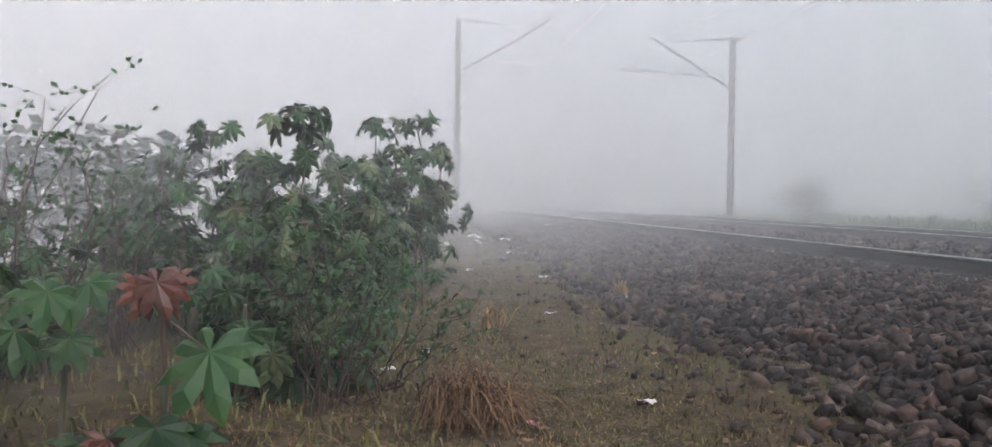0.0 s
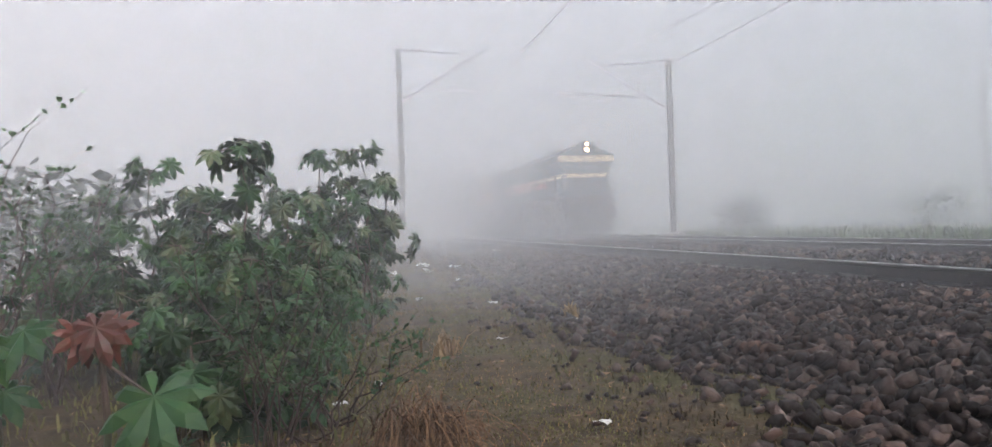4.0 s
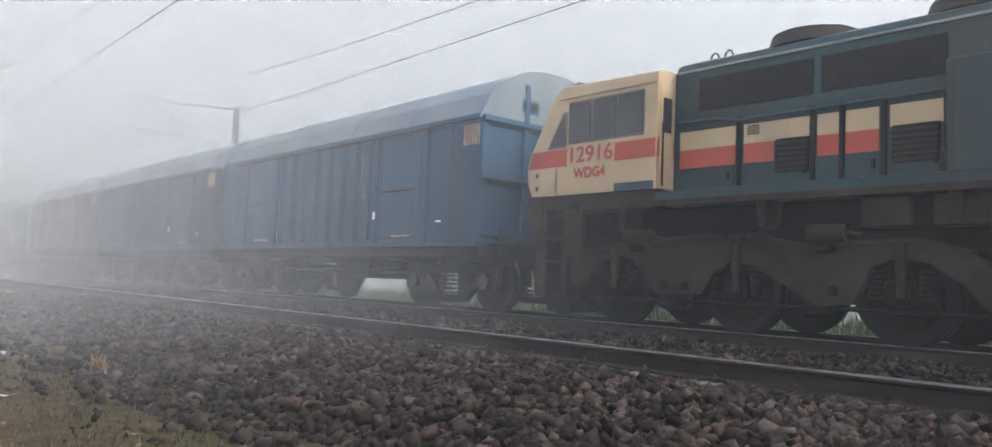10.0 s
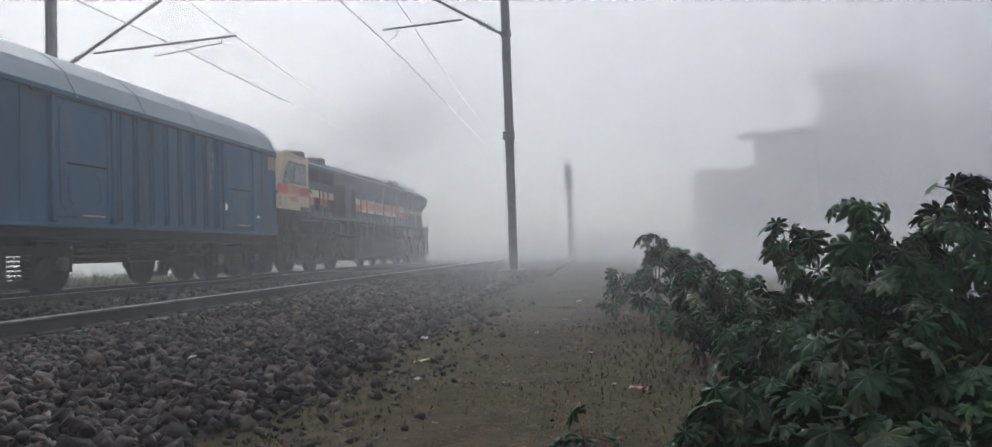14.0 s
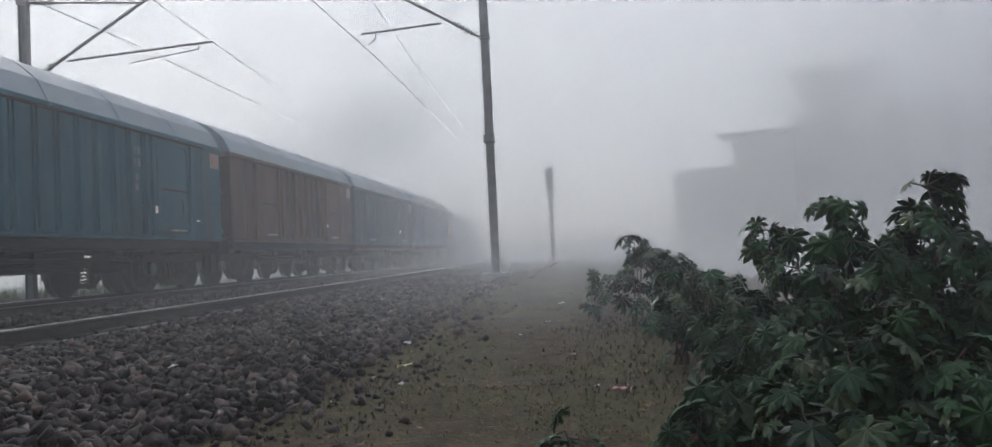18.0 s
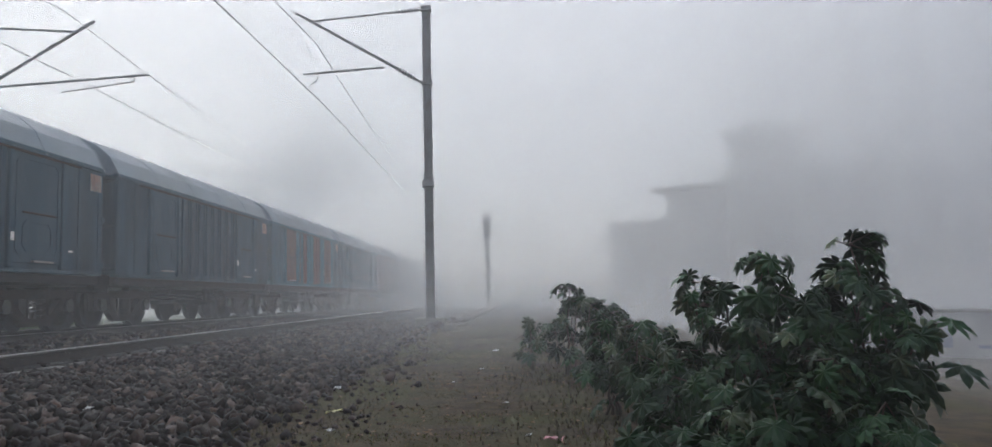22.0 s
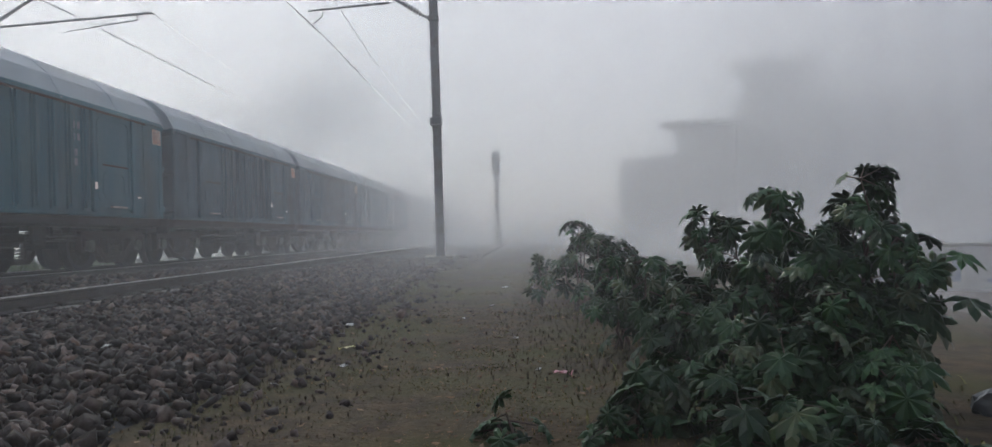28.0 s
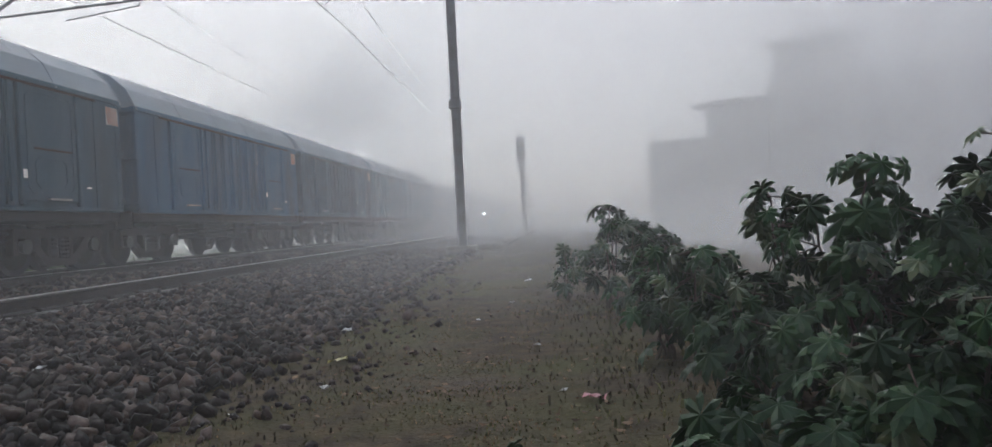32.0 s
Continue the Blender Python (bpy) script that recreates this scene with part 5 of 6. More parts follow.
# az, distance, top height, spread, leaves, leaf size, stems
AHEAD = [(6.9, 5.0, 1.36, 0.3, 34, 0.2, 2), (-1.2, 6.6, 1.5, 0.5, 95, 0.17, 5), (1.8, 6.3, 1.42, 0.5, 90, 0.17, 4), (12.4, 6.4, 1.33, 0.5, 85, 0.17, 4),
         (15.6, 6.9, 1.15, 0.4, 50, 0.17, 3), (9.0, 5.8, 1.08, 0.5, 75, 0.18, 4), (4.0, 5.4, 1.02, 0.5, 80, 0.18, 4), (2.0, 5.0, 0.78, 0.5, 75, 0.18, 4),
         (6.5, 4.4, 0.72, 0.45, 70, 0.19, 4), (11.0, 4.7, 0.8, 0.45, 60, 0.18, 4), (3.2, 4.2, 0.46, 0.42, 60, 0.18, 4), (6.8, 3.8, 0.34, 0.4, 50, 0.19, 4), (14.5, 5.3, 0.86, 0.5, 60, 0.18, 4),
         (-0.5, 7.6, 1.0, 0.5, 60, 0.17, 4), (5.5, 7.4, 1.42, 0.5, 55, 0.17, 3), (19.0, 5.6, 0.7, 0.5, 44, 0.18, 4), (22.5, 4.2, 0.55, 0.4, 30, 0.18, 3), (10.2, 3.6, 0.4, 0.35, 34, 0.2, 3),
         (18.0, 7.4, 1.0, 0.5, 45, 0.17, 4), (24.0, 6.2, 0.75, 0.5, 40, 0.17, 4),
         (26.0, 3.6, 0.55, 0.35, 26, 0.18, 3), (30.0, 4.0, 0.7, 0.5, 34, 0.18, 3), (27.5, 2.9, 0.45, 0.25, 14, 0.2, 2)]
for k, (az, d, top, sp, n, sz, st) in enumerate(AHEAD):
    castor(*polar(az, d), top, sp, n, sz, 100 + k, stems=st)


def near_castor(az, d, top, leaves, label, seed):
    """A young plant with few leaves; each: direction, distance, height, size, red or not, droop, turn."""
    x, y = polar(az, d)
    z0 = ground_z(x, y) - 0.02
    root = empty("castor_bush", pose(x, y, z0), label=label, category="shrub", group="castor shrubs beside the path")
    bm = bmesh.new()
    rod(bm, (0, 0, 0), (0.01, 0.02, (top - z0) * 0.55), 0.013, 0.011, 8)
    rod(bm, (0.01, 0.02, (top - z0) * 0.55), (0, 0, top - z0), 0.011, 0.007, 8)
    part("stem", bm, M_STEM, root)
    for k, (la, ld, lz, size, red, droop, turn) in enumerate(leaves):
        lx, ly = polar(la, ld)
        q = Vector((lx - x, ly - y, lz - z0))
        facing = math.degrees(math.atan2(-lx, ly))
        me = LEAF_REDS[k % 2] if red else LEAVES[k % 5]
        link("leaf", me, root, "red young leaf" if red else "", Matrix.LocRotScale(q, Euler((radians(droop), 0, radians(facing + 180 + turn))), (size,) * 3))
        bm = bmesh.new()
        rod(bm, (0, 0, (top - z0) * 0.9), q, 0.005, 0.004, 5)
        part("leaf_stalk", bm, M_STEM, root)


near_castor(15.7, 2.6, 0.56, [(15.9, 2.55, 0.6, 0.19, 1, -62, -20), (16.9, 2.6, 0.58, 0.17, 1, -70, 40), (14.9, 2.62, 0.59, 0.18, 1, -66, -60), (15.6, 2.66, 0.61, 0.17, 1, -40, 150), (13.6, 2.6, 0.56, 0.12, 0, -50, -80),
                              (12.6, 2.42, 0.41, 0.34, 0, -48, -25)], "young castor shrub with a red crown and one broad green leaf", 1)
near_castor(21.6, 2.8, 0.5, [(22.2, 2.75, 0.56, 0.24, 0, -45, 20), (19.8, 2.8, 0.58, 0.26, 0, -35, -60), (24.0, 2.7, 0.46, 0.24, 0, -50, 50), (21.0, 2.72, 0.42, 0.2, 0, -40, 0)], "young castor shrub with a few broad green leaves", 2)
near_castor(17.0, 2.3, 0.18, [(16.0, 2.25, 0.25, 0.28, 0, -25, 0), (18.8, 2.3, 0.22, 0.16, 1, -40, 30), (14.2, 2.3, 0.22, 0.26, 0, -20, -40), (20.6, 2.3, 0.22, 0.2, 0, -30, 60)], "low castor seedling with broad green leaves", 3)

BEHIND = [(-202.5, 4.2, 1.06, 0.36, 90, 0.17, 5), (-196.6, 4.6, 1.01, 0.34, 60, 0.17, 4), (-192.4, 5.0, 0.91, 0.26, 40, 0.15, 3), (-188.5, 5.4, 0.66, 0.4, 70, 0.16, 4), (-186.3, 5.8, 0.6, 0.4, 60, 0.16, 4),
          (-183.6, 8.2, 0.92, 0.4, 55, 0.18, 4), (-185.0, 7.2, 0.76, 0.4, 60, 0.17, 4), (-199.5, 4.1, 0.78, 0.36, 85, 0.17, 5), (-204.0, 4.2, 0.78, 0.26, 50, 0.17, 4), (-204.8, 4.3, 0.5, 0.2, 26, 0.16, 3),
          (-195.0, 4.2, 0.66, 0.4, 75, 0.17, 4), (-191.0, 4.6, 0.54, 0.38, 70, 0.17, 4), (-201.0, 3.7, 0.56, 0.36, 75, 0.17, 4), (-197.0, 3.6, 0.4, 0.36, 65, 0.17, 4), (-203.6, 3.6, 0.4, 0.28, 45, 0.17, 4),
          (-190.5, 3.5, 0.28, 0.32, 40, 0.17, 3), (-194.0, 3.2, 0.25, 0.28, 36, 0.17, 3), (-199.5, 3.1, 0.2, 0.28, 36, 0.17, 3), (-187.6, 3.3, 0.16, 0.2, 16, 0.17, 2), (-205.0, 3.1, 0.14, 0.25, 24, 0.17, 3),
          (-178.2, 3.4, 0.1, 0.14, 7, 0.16, 2), (-181.0, 8.8, 0.56, 0.18, 16, 0.16, 2), (-209.0, 2.9, 0.08, 0.25, 16, 0.16, 3), (-186.5, 9.5, 0.72, 0.5, 50, 0.18, 4), (-203.0, 2.8, 0.08, 0.22, 18, 0.17, 2), (-190.0, 6.6, 0.56, 0.5, 50, 0.17, 4)]
for k, (az, d, top, sp, n, sz, st) in enumerate(BEHIND):
    castor(*polar(az, d), top, sp, n, sz, 400 + k, stems=st)


def far_shrub(x, y, height, width, seed, name="shrub", label="hazy green shrub beyond the track", leafsize=0.16, count=420, trunk=0.0):
    rng = random.Random(seed)
    z0 = ground_z(x, y) - 0.05
    root = empty(name, pose(x, y, z0), label=label, category="tree" if trunk else "shrub", group="plants beyond the track")
    bm = bmesh.new()
    base = Vector((0, 0, 0))
    blobs = []
    if trunk:
        rod(bm, (0, 0, 0), (0.1, 0.05, height * 0.45), trunk, trunk * 0.6, 10)
    for k in range(9):
        a = rng.uniform(0, 6.283)
        r = width * rng.uniform(0.15, 0.5)
        p = Vector((r * math.cos(a), r * math.sin(a), height * rng.uniform(0.5, 1.0)))
        rod(bm, (0, 0, height * (0.3 if trunk else 0.0)), p, 0.03 if not trunk else trunk * 0.35, 0.008, 6)
        blobs.append((p, width * rng.uniform(0.16, 0.3)))
    part("trunk", bm, M_STEM, root)
    verts, faces = [], []
    for k in range(count):
        c, r = blobs[k % 9]
        d = Vector((rng.gauss(0, 1), rng.gauss(0, 1), rng.gauss(0, 0.8))) * r * 0.6
        q = c + d
        u = Vector((rng.uniform(-1, 1), rng.uniform(-1, 1), rng.uniform(-0.6, 0.3))).normalized() * leafsize * rng.uniform(0.6, 1.2)
        v = u.cross(Vector((rng.uniform(-1, 1), rng.uniform(-1, 1), 1))).normalized() * leafsize * 0.4
        i = len(verts)
        verts += [q - u, q + v, q + u, q - v + Vector((0, 0, -0.1 * leafsize))]
        faces += [(i, i + 1, i + 2), (i, i + 2, i + 3)]
    link("crown", mesh_of("crown", verts, faces, M_LEAF), root)
    return root


for k, (x, y, h, w) in enumerate([(14.6, 13.6, 1.9, 1.9), (15.6, 12.4, 1.5, 1.6), (14.2, 11.6, 1.1, 1.4), (17.5, 34, 1.6, 2.4), (24, 30, 1.5, 3.0), (26, 24, 1.7, 3.0), (21, 38, 1.3, 2.6), (30, 26, 1.6, 3.5),
                                  (14.5, -11, 1.5, 1.8), (-3.3, 11.0, 1.5, 2.0), (-4.6, 11.4, 1.7, 2.0), (-6.2, 10.6, 1.7, 2.0), (16, 2, 1.6, 2.4), (15.5, 5.5, 1.3, 2.0), (17, -3, 1.5, 2.4), (15.5, -7, 1.4, 2.0)]):
    far_shrub(x, y, h, w, 700 + k)
far_shrub(26, -84, 17.0, 19.0, 760, "tree", "tall broad tree lost in the fog", 0.7, 3000, 0.3)


# ---- dry shrubs and twigs ----
def twig_shrub(x, y, height, spread, seed, sprays, leaf=True, lean=(0, 0), r0=0.006, leafsize=0.012):
    rng = random.Random(seed)
    z0 = ground_z(x, y) - 0.02
    root = empty("dry_shrub", pose(x, y, z0), label="thin brown woody shrub with sparse tiny leaves", category="shrub", group="dry shrubs")
    verts, faces = [], []
    for s in range(sprays):
        bm = bmesh.new()
        a = rng.uniform(0, 6.283)
        d = Vector((math.cos(a) * spread + lean[0], math.sin(a) * spread + lean[1], height * rng.uniform(0.6, 1.0)))
        p, r = Vector((rng.uniform(-0.08, 0.08), rng.uniform(-0.08, 0.08), 0)), r0
        for k in range(7):
            u = (k + 1) / 7
            q = d * u + Vector((rng.uniform(-0.04, 0.04), rng.uniform(-0.04, 0.04), rng.uniform(-0.02, 0.03))) - Vector((0, 0, 0.12 * u * u * height))
            rod(bm, p, q, r, r * 0.8, 5)
            if k > 1:
                for j in range(2):
                    e = q + Vector((rng.uniform(-1, 1), rng.uniform(-1, 1), rng.uniform(-0.2, 0.8))) * 0.17 * height
                    rod(bm, q, e, r * 0.5, r * 0.25, 4)
                    for m in range(6):
                        c = q.lerp(e, rng.uniform(0.2, 1.0))
                        w = leafsize * rng.uniform(0.6, 1.5)
                        i = len(verts)
                        o = Vector((rng.uniform(-1, 1), rng.uniform(-1, 1), rng.uniform(-1, 1))).normalized() * w
                        o2 = o.orthogonal().normalized() * w * 0.7
                        verts += [c - o, c + o2, c + o, c - o2]
                        faces += [(i, i + 1, i + 2, i + 3)]
            p, r = q, r * 0.82
        part("branch", bm, M_TWIG, root)
    if leaf:
        link("small_leaves", mesh_of("small_leaves", verts, faces, M_LEAF), root)
    return root


twig_shrub(*polar(4.2, 3.3), 1.0, 0.4, 5, 8, lean=(-0.1, 0.0))
twig_shrub(*polar(6.0, 3.2), 1.1, 0.3, 6, 6, lean=(0.0, 0.0))
twig_shrub(*polar(2.2, 3.3), 0.75, 0.3, 26, 5)
twig_shrub(*polar(1.0, 3.6), 0.55, 0.4, 16, 8)
twig_shrub(*polar(21.5, 4.4), 1.4, 0.35, 7, 7, lean=(0.1, 0.1), leafsize=0.014, r0=0.009)
twig_shrub(*polar(26.0, 4.2), 1.6, 0.4, 8, 7, lean=(0.25, 0.1), leafsize=0.014, r0=0.009)
twig_shrub(*polar(18.0, 4.8), 1.4, 0.35, 9, 7, lean=(0.1, 0.1), leafsize=0.014, r0=0.009)
twig_shrub(*polar(-176.2, 18.4), 0.75, 0.3, 12, 2, False, lean=(-0.9, 0.2), r0=0.015)


# ---- ground cover ----
def blades(name, count, area, hmin, hmax, material, seed, label, category, width=0.004, flat=0.35):
    rng = np.random.default_rng(seed)
    verts, faces = [], []
    for k in range(count):
        x, y = area(rng)
        if flat > 0.7 and noise.noise((x * 1.6, y * 1.6, seed)) < rng.uniform(-0.45, 0.3):
            continue
        z = ground_z(x, y) if x < 1.75 else (ground_z(x, y) if x > 12.5 else max(ground_z(x, y), bed_z(x, y) - 0.02))
        h = rng.uniform(hmin, hmax)
        a, l = rng.uniform(0, 6.283), rng.uniform(0.1, flat + 0.6) * h
        dx, dy = math.cos(a) * l, math.sin(a) * l
        w = width * rng.uniform(0.7, 1.6)
        ox, oy = -math.sin(a) * w, math.cos(a) * w
        i = len(verts)
        verts += [(x - ox, y - oy, z - 0.005), (x + ox, y + oy, z - 0.005), (x + dx * 0.45 + ox * 0.8, y + dy * 0.45 + oy * 0.8, z + h * 0.62), (x + dx * 0.45 - ox * 0.8, y + dy * 0.45 - oy * 0.8, z + h * 0.62), (x + dx, y + dy, z + h * (1 - 0.4 * flat))]
        faces += [(i, i + 1, i + 2, i + 3), (i + 3, i + 2, i + 4)]
    tagged(new(name, mesh_of(name, verts, faces, material)), label, category, kind="stuff")


def path_area(y0, y1):
    def pick(rng):
        y = rng.uniform(y0, y1)
        return min(2.1, rng.normal(0.75, 0.7)), y
    return pick


def thin(a, p=1.6):
    """More of them near the eye."""
    def pick(rng):
        d = 2.2 + 15 * rng.uniform(0, 1) ** p
        return min(2.05, max(-2.4, rng.normal(0.55, 0.75))), a * d
    return pick


blades("grass", 38000, thin(1), 0.006, 0.026, M_GRASS, 1, "short sparse olive grass on the footpath", "grass", 0.0028, 0.8)
blades("grass", 24000, thin(-1), 0.004, 0.013, M_GRASS, 2, "short sparse olive grass on the footpath", "grass", 0.003, 0.8)
blades("dry_grass", 16000, thin(1), 0.006, 0.026, M_STRAW, 3, "short dry straw-coloured grass on the footpath", "grass", 0.002, 0.8)
blades("dry_grass", 13000, thin(-1), 0.004, 0.014, M_STRAW, 4, "short dry straw-coloured grass on the footpath", "grass", 0.002, 0.8)


def verge(side):
    """The ragged strip where the earth meets the stones."""
    def pick(rng):
        y = side * (1.6 + 18 * rng.uniform(0, 1) ** 1.5)
        return min(2.2, rng.normal(1.5, 0.28)), y
    return pick


blades("verge_weeds", 3600, verge(1), 0.015, 0.06, M_WEEDBROWN, 31, "ragged brown weeds where earth meets the stones", "weeds", 0.003, 0.6)
blades("verge_weeds", 4200, verge(-1), 0.01, 0.045, M_WEEDBROWN, 32, "ragged brown weeds where earth meets the stones", "weeds", 0.003, 0.6)
blades("verge_weeds", 1800, lambda rng: (rng.normal(-0.35, 0.3), -rng.uniform(4.5, 14)), 0.015, 0.055, M_WEEDBROWN, 33, "brown and green weeds at the foot of the shrubs", "weeds", 0.004, 0.5)


def clump(cx, cy, r):
    return lambda rng: (rng.normal(cx, r), rng.normal(cy, r))


def straw_tangle(cx, cy, r, height, count, seed):
    """Long dry stalks that arch over one another."""
    rng = random.Random(seed)
    verts, faces = [], []
    for k in range(count):
        a, b = rng.uniform(0, 6.283), rng.uniform(0, 6.283)
        x, y = cx + rng.gauss(0, r), cy + rng.gauss(0, r)
        ln, up, w = rng.uniform(0.08, 0.3), height * rng.uniform(0.3, 1.0), rng.uniform(0.0012, 0.0028)
        z, bend = ground_z(x, y), rng.uniform(-0.8, 0.8)
        lift = rng.uniform(0.0, 0.4) * height
        i = len(verts)
        for j in range(7):
            u = j / 6
            t = a + bend * u
            px, py = x + math.cos(t) * ln * (u - 0.3), y + math.sin(t) * ln * (u - 0.3)
            pz = z + lift + up * 4 * u * (1 - u) * (0.7 + 0.3 * math.cos(b))
            ox, oy = -math.sin(t) * w, math.cos(t) * w
            verts += [(px - ox, py - oy, pz), (px + ox, py + oy, pz + w)]
        faces += [(i + 2 * j, i + 2 * j + 1, i + 2 * j + 3, i + 2 * j + 2) for j in range(6)]
    tagged(new("straw_heap", mesh_of("straw_heap", verts, faces, M_STRAWBROWN)), "tangled heap of dry brown straw beside the path", "straw", kind="stuff")


straw_tangle(0.27, 3.0, 0.085, 0.2, 520, 5)
straw_tangle(-0.5, 2.9, 0.35, 0.05, 160, 25)
blades("straw_heap", 220, clump(-0.3, 3.1, 0.3), 0.01, 0.035, M_STRAW, 6, "tangled heap of dry brown straw beside the path", "straw", 0.003, 0.9)
blades("straw_heap", 260, clump(-0.9, 2.7, 0.4), 0.01, 0.035, M_STRAW, 7, "tangled heap of dry brown straw beside the path", "straw", 0.003, 0.9)
blades("dry_tuft", 60, clump(0.62, 5.3, 0.05), 0.08, 0.2, M_STRAW, 8, "pale dry grass tuft beside the path", "grass", 0.008, 0.3)
blades("dry_tuft", 40, clump(1.95, 6.9, 0.04), 0.08, 0.2, M_STRAW, 9, "pale dry grass tuft beside the path", "grass", 0.006, 0.3)
blades("weeds", 2600, lambda rng: (rng.uniform(-2.2, 0.3), rng.uniform(2.4, 8)), 0.03, 0.1, M_GRASS, 10, "ragged green and brown weeds under the shrubs", "weeds", 0.005, 0.6)
blades("weeds", 1200, lambda rng: (rng.uniform(-2.4, -0.2), -rng.uniform(2.4, 9)), 0.02, 0.06, M_GRASS, 11, "ragged green and brown weeds under the shrubs", "weeds", 0.005, 0.6)

blades("tall_weeds", 9000, lambda rng: (rng.uniform(12.9, 17), rng.uniform(-26, 34)), 0.2, 0.6, M_WEED, 13, "tall green weeds along the far side of the track", "weeds", 0.014, 0.3)


def leaf_litter(count, seed):
    rng = np.random.default_rng(seed)
    verts, faces = [], []
    for k in range(count):
        x, y = rng.normal(0.2, 0.9), rng.choice([-1, 1]) * (2.2 + 7 * rng.uniform(0, 1))
        if x > 1.9:
            continue
        z = ground_z(x, y) + 0.006
        s, a = rng.uniform(0.01, 0.03), rng.uniform(0, 6.283)
        c, q = math.cos(a) * s, math.sin(a) * s
        i = len(verts)
        verts += [(x + c, y + q, z + rng.uniform(0, 0.015)), (x - q * 0.5, y + c * 0.5, z + rng.uniform(0, 0.01)), (x - c, y - q, z + rng.uniform(0, 0.015)), (x + q * 0.5, y - c * 0.5, z)]
        faces += [(i, i + 1, i + 2), (i, i + 2, i + 3)]
    tagged(new("fallen_leaves", mesh_of("fallen_leaves", verts, faces, mat("dead_leaf", (0.12, 0.07, 0.04), 0.9, second=(0.2, 0.13, 0.07), scale=5, island=0.6))), "small dead brown leaves scattered over the path", "leaves", kind="stuff")


leaf_litter(1300, 12)


# ---- litter ----
def scrap(x, y, size, material, label, seed, name="paper_scrap"):
    rng = random.Random(seed)
    z = max(ground_z(x, y), bed_z(x, y) + 0.03 if x > 1.75 else -1) + 0.008
    n, verts, faces = 4, [], []
    for j in range(n):
        for i in range(n):
            verts.append(((i / (n - 1) - 0.5) * size * rng.uniform(0.8, 1.2), (j / (n - 1) - 0.5) * size * 0.6 * rng.uniform(0.7, 1.2), rng.uniform(0, 0.35) * size))
    faces = [(j * n + i, j * n + i + 1, (j + 1) * n + i + 1, (j + 1) * n + i) for j in range(n - 1) for i in range(n - 1)]
    ob = new(name, mesh_of(name, verts, faces, material))
    ob.matrix_basis = pose(x, y, z, 0, 0, rng.uniform(0, 360))
    tagged(ob, label, "litter", "scraps of litter")


M_PAPER = mat("paper", (0.62, 0.6, 0.56), 0.9, second=(0.45, 0.42, 0.38), scale=12)
M_YELLOW = mat("yellow_wrapper", (0.6, 0.5, 0.12), 0.5, second=(0.5, 0.48, 0.3), scale=14)
M_PINK = mat("pink_wrapper", (0.6, 0.2, 0.24), 0.5, second=(0.5, 0.3, 0.3), scale=14)
for k, (x, y, s) in enumerate([(1.45, 8.1, 0.09), (1.09, 5.75, 0.09), (1.03, 3.25, 0.07), (1.95, 6.85, 0.07), (1.55, 11.2, 0.12), (0.75, 8.6, 0.1), (1.6, -7.2, 0.08), (0.6, -7.5, 0.05), (0.1, -6.4, 0.05), (-0.05, -5.0, 0.05),
                               (1.2, -5.2, 0.06), (1.5, -4.7, 0.05), (0.4, -9.0, 0.05), (0.15, 4.4, 0.08), (-0.05, 4.0, 0.07), (2.7, -5.1, 0.07), (0.3, -11, 0.08), (1.7, 13, 0.2), (1.2, 12.2, 0.22), (0.7, 12.1, 0.2), (3.7, 20, 0.2), (1.3, 14.0, 0.25)]):
    scrap(x, y, s, M_PAPER, "crumpled scrap of white paper on the ground", 900 + k)
scrap(1.39, -6.15, 0.12, M_YELLOW, "crumpled yellow wrapper beside the path", 950, "wrapper")
scrap(-0.2, -4.75, 0.1, M_PINK, "crumpled pink wrapper under the shrubs", 951, "wrapper")
scrap(0.5, 2.95, 0.05, M_PINK, "crumpled pink wrapper beside the path", 952, "wrapper")
bm = bmesh.new()
box(bm, -0.09, 0.09, -0.075, 0.075, -0.02, 0.02, 0.01)
st = part("flat_stone", bm, mat("pale_stone", (0.24, 0.23, 0.22), 0.9, second=(0.17, 0.16, 0.15), scale=20, bump=0.3))
st.matrix_basis = pose(3.05, -3.5, bed_z(3.05, -3.5) + 0.07, 14, 10, 30)
tagged(st, "pale flat stone lying on the ballast", "stone")


def sack(x, y, w, d, h, material, label, seed):
    """A crumpled sack slumped on the ground."""
    rng = np.random.default_rng(seed)
    bm = bmesh.new()
    bmesh.ops.create_icosphere(bm, subdivisions=3, radius=1.0)
    off = tuple(rng.uniform(0, 9, 3))
    for v in bm.verts:
        p = Vector((v.co.x * 2.3 + off[0], v.co.y * 2.3 + off[1], v.co.z * 2.3 + off[2]))
        k = 1 + 0.3 * noise.noise(p) + 0.16 * abs(noise.noise(p * 2.7))
        v.co = Vector((v.co.x * w * k, v.co.y * d * k, max(-0.25, v.co.z * k) * h))
    ob = part("plastic_sack", bm, material)
    ob.matrix_basis = pose(x, y, ground_z(x, y) + 0.2 * h, 0, 0, float(rng.uniform(0, 360)))
    tagged(ob, label, "sack", "sacks behind the shrubs")


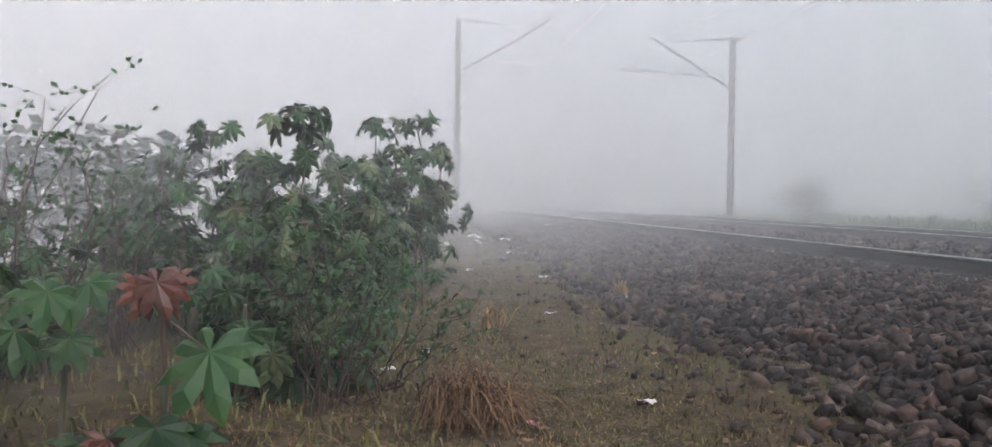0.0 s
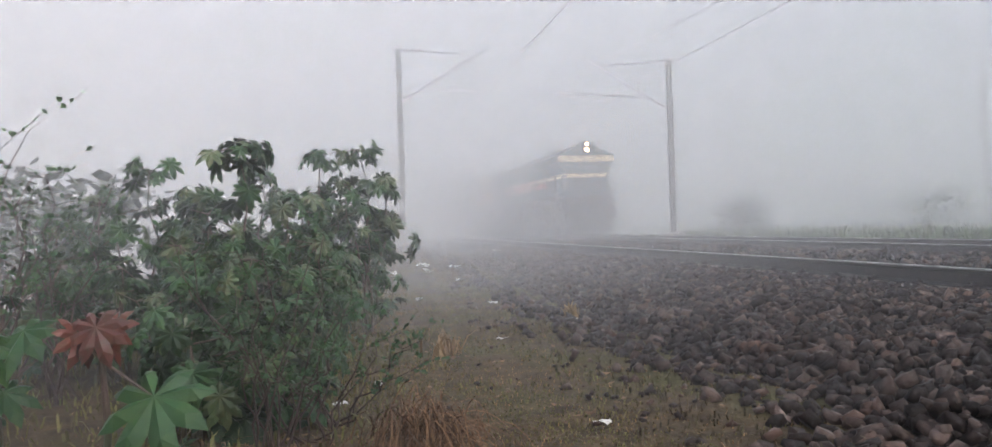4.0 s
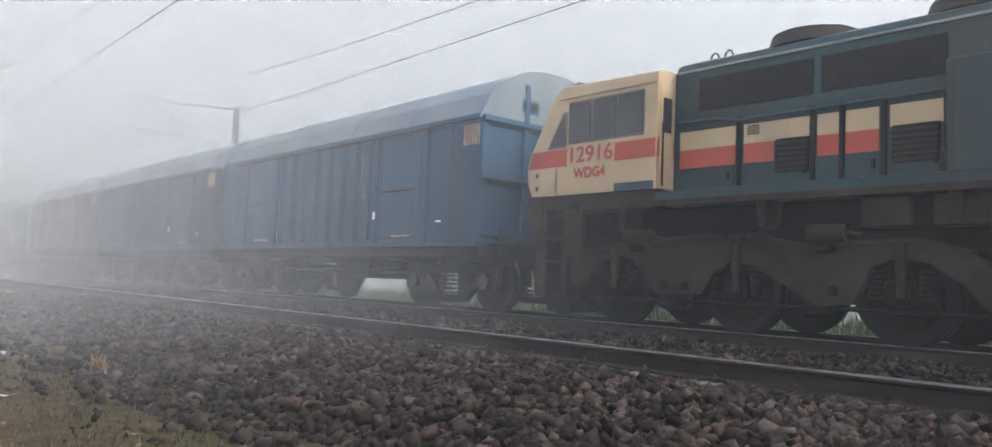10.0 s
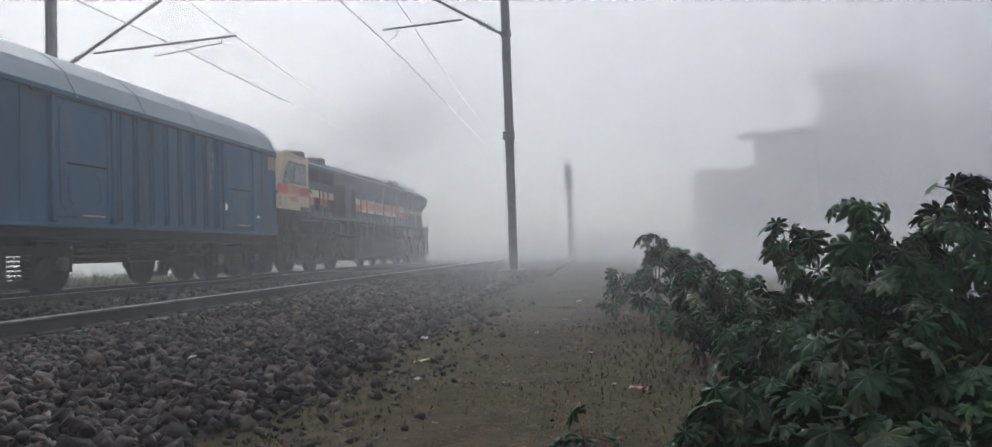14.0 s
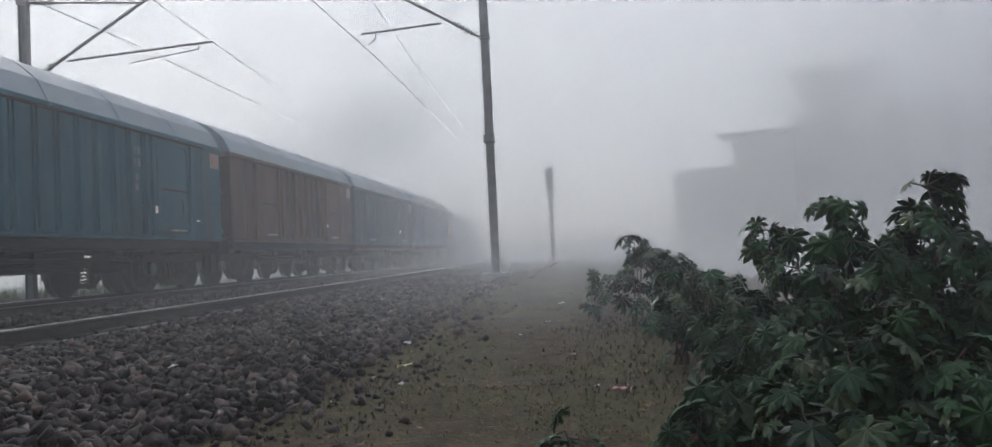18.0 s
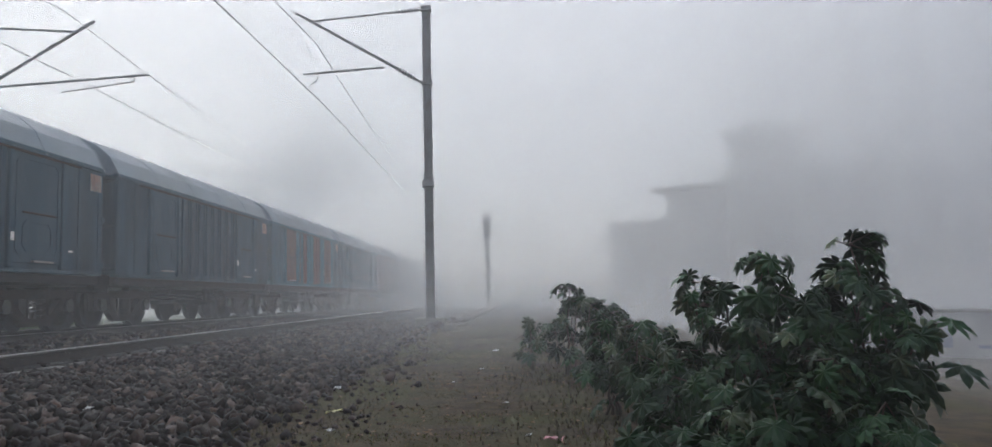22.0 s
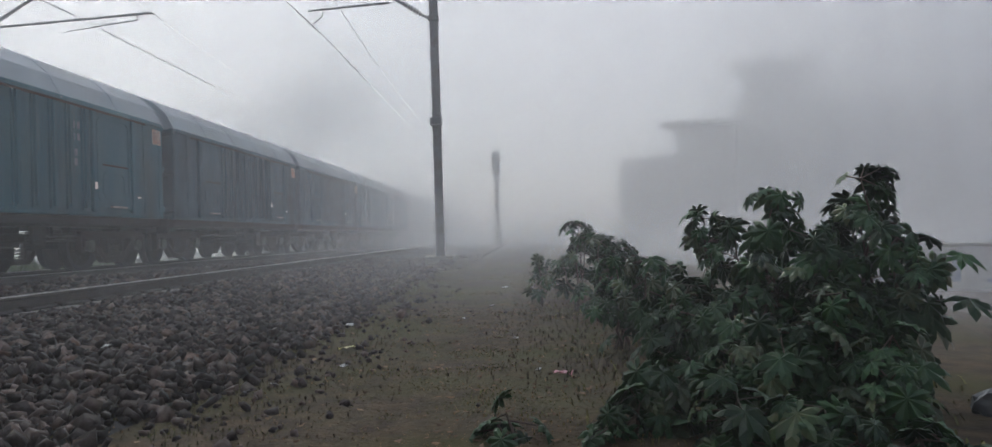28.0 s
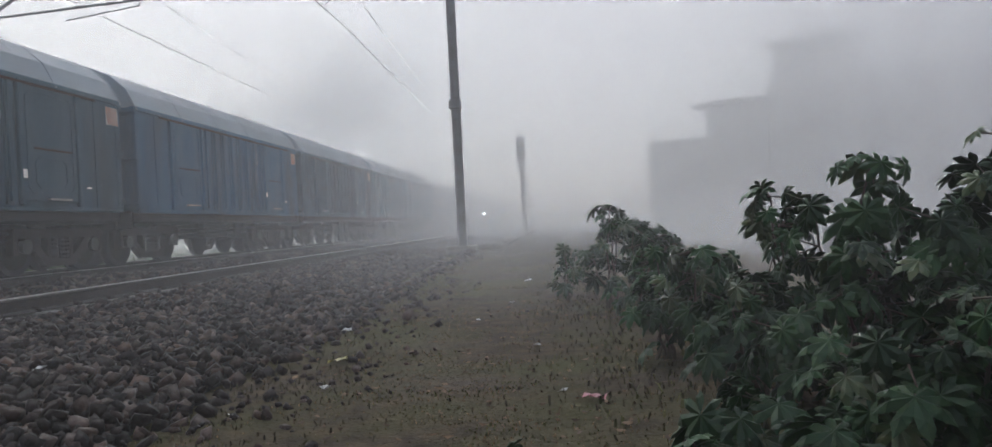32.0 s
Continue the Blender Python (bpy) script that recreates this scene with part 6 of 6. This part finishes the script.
M_SACKGREY = mat("grey_plastic", (0.05, 0.052, 0.055), 0.45, second=(0.13, 0.135, 0.135), scale=9, amount=0.6, bump=0.5, bscale=14, third=(0.05, 0.05, 0.055), tscale=3)
M_SACKRED = mat("red_plastic", (0.3, 0.025, 0.03), 0.5, second=(0.18, 0.02, 0.025), scale=6, bump=0.4, bscale=12)
sack(-2.33, -3.62, 0.12, 0.1, 0.2, M_SACKGREY, "crumpled grey plastic sack slumped on the earth", 61)
sack(-2.5, -3.5, 0.12, 0.12, 0.22, M_SACKRED, "crumpled dull red plastic sack on the earth", 62)
sack(-2.14, -3.75, 0.14, 0.1, 0.1, M_SACKGREY, "flattened grey plastic sheet on the earth", 63)


# ---- distance: post, building, wall, pole, lamp ----
def build_post():
    root = empty("signal_post", pose(1.6, -46.5, 0), label="concrete trackside post with a dark box on top", category="post")
    bm = bmesh.new()
    box(bm, -0.12, 0.12, -0.12, 0.12, 0.0, 4.3, 0.01)
    part("post", bm, M_SLEEPER, root)
    bm = bmesh.new()
    box(bm, -0.24, 0.24, -0.2, 0.2, 4.2, 5.6, 0.02)
    part("signal_box", bm, M_GRIME, root)


def build_pole():
    root = empty("utility_pole", pose(33, 37, -0.2), label="tall slim concrete utility pole in the field", category="pole")
    bm = bmesh.new()
    rod(bm, (0, 0, -0.6), (0, 0, 9.2), 0.18, 0.12, 10)
    part("pole", bm, M_SLEEPER, root)
    bm = bmesh.new()
    rod(bm, (0, 0, 9.2), (0, 0, 9.45), 0.05, 0.05, 8)
    part("pole_cap", bm, M_MAST, root)


def build_house():
    x, y = polar(-204, 60)
    root = empty("house", pose(x, y, -0.6, 0, 0, -24), label="two-storey flat-roofed plastered house with a stair tower", category="house")

    def b(name, mtl, bx, parent=root, bevel=0.0):
        return quick(name, parent, mtl, (-bx[1], -bx[0], *bx[2:]), bevel=bevel)
    b("wall", M_WALL, (-9.0, 18, -5, 5, 0, 8.9))
    b("parapet", M_WALL, (-9.1, 18.1, 4.9, 5.15, 8.9, 9.5))
    tower = b("stair_tower", M_WALL, (-8.6, -4.4, 0, 5, 8.9, 11.8))
    b("tower_slab", M_SLEEPER, (-9.2, -3.9, -0.4, 5.5, 11.8, 12.1), parent=tower)
    b("water_tank", M_GRIME, (-8.0, -6.8, 2.0, 3.2, 12.1, 13.1), parent=tower, bevel=0.25)
    wing = b("side_wing", M_WALL, (-12.8, -9.0, -3, 6, 0, 8.4))
    b("porch_slab", M_SLEEPER, (-13.6, -8.6, 5.0, 7.0, 8.2, 8.5), parent=wing)
    b("annexe", M_WALL, (-17.5, -12.8, -3, 4, 0, 6.6))
    for zc in (1.2, 5.4):
        for k in range(7):
            xx = -7.6 + k * 3.6
            w = b("window", M_GRIME, (xx, xx + 1.5, 5.0, 5.06, zc, zc + 1.7))
            b("sill", M_SLEEPER, (xx - 0.1, xx + 1.6, 5.0, 5.25, zc - 0.12, zc), parent=w)
            b("sunshade", M_SLEEPER, (xx - 0.2, xx + 1.7, 5.0, 5.6, zc + 1.8, zc + 1.9), parent=w)


def build_compound_wall():
    root = empty("boundary_wall", pose(-10.4, -15.0, -0.62, 0, 0, -43), label="low whitewashed boundary wall with large faded painted lettering", category="wall")
    quick("wall_panel", root, M_WALL, (-6, 6, -0.11, 0.11, 0, 0.95), bevel=0.01)
    quick("coping", root, M_SLEEPER, (-6, 6, -0.15, 0.15, 0.95, 1.02), bevel=0.01)
    for k in range(5):
        quick("pier", root, M_WALL, (-6 + k * 2.95, -5.7 + k * 2.95, -0.16, 0.16, 0, 1.05), bevel=0.01)
    mb = mat("faded_paint", (0.2, 0.22, 0.27), 0.9, second=(0.28, 0.29, 0.31), scale=3)
    for k in range(10):
        for s in (-1, 1):
            quick("lettering_bar", root, mb, (-5.4 + k * 1.1, -4.75 + k * 1.1, s * 0.11, s * 0.116, 0.25, 0.32 + 0.2 * (k % 2)), (-5.4 + k * 1.1, -5.25 + k * 1.1, s * 0.11, s * 0.117, 0.25, 0.78))


def build_lamp_carrier():
    """A white lamp far down the near track; the trolley is added to carry it."""
    root = empty("rail_trolley", label="distant white lamp burning on a trolley added to carry it", category="rail trolley")
    quick("trolley_frame", root, M_DARK, (-0.8, 0.8, -0.9, 0.9, 0.35, 0.5), bevel=0.02)
    for s in (-1, 1):
        for yy in (-0.6, 0.6):
            bm = bmesh.new()
            disc(bm, (s * 0.86, yy, 0.2), (1, 0, 0), 0.2, 0.1, 16)
            part("wheel", bm, M_DARK, root)
    quick("lamp_mast", root, M_DARK, (-0.03, 0.03, 0.8, 0.86, 0.5, 1.1))
    bm = bmesh.new()
    disc(bm, (0, 0.9, 1.15), (0, 1, 0), 0.1, 0.04, 20)
    part("lamp", bm, M_LAMPWHITE, root, "round white lamp")
    return root


build_post()
build_pole()
build_house()
build_compound_wall()
LAMP_CARRIER = build_lamp_carrier()


# ---- what moves ----
def motions():
    times = [k * 1.0 for k in range(33)]
    walk(LOCO, [(t, pose(TRAIN_C, train_y(t), RAIL_Z)) for t in times])
    walk(LAMP_CARRIER, [(0.0, pose(4.42, -190, RAIL_Z)), (22.0, pose(4.42, -150, RAIL_Z)), (27.5, pose(4.42, -62, RAIL_Z)), (32.0, pose(4.42, -54, RAIL_Z))])
    for k, w in enumerate(WAGONS):
        walk(w, [(t, pose(TRAIN_C, train_y(t) + 0.35 + 5.175 + 10.9 * k, RAIL_Z)) for t in times])


motions()
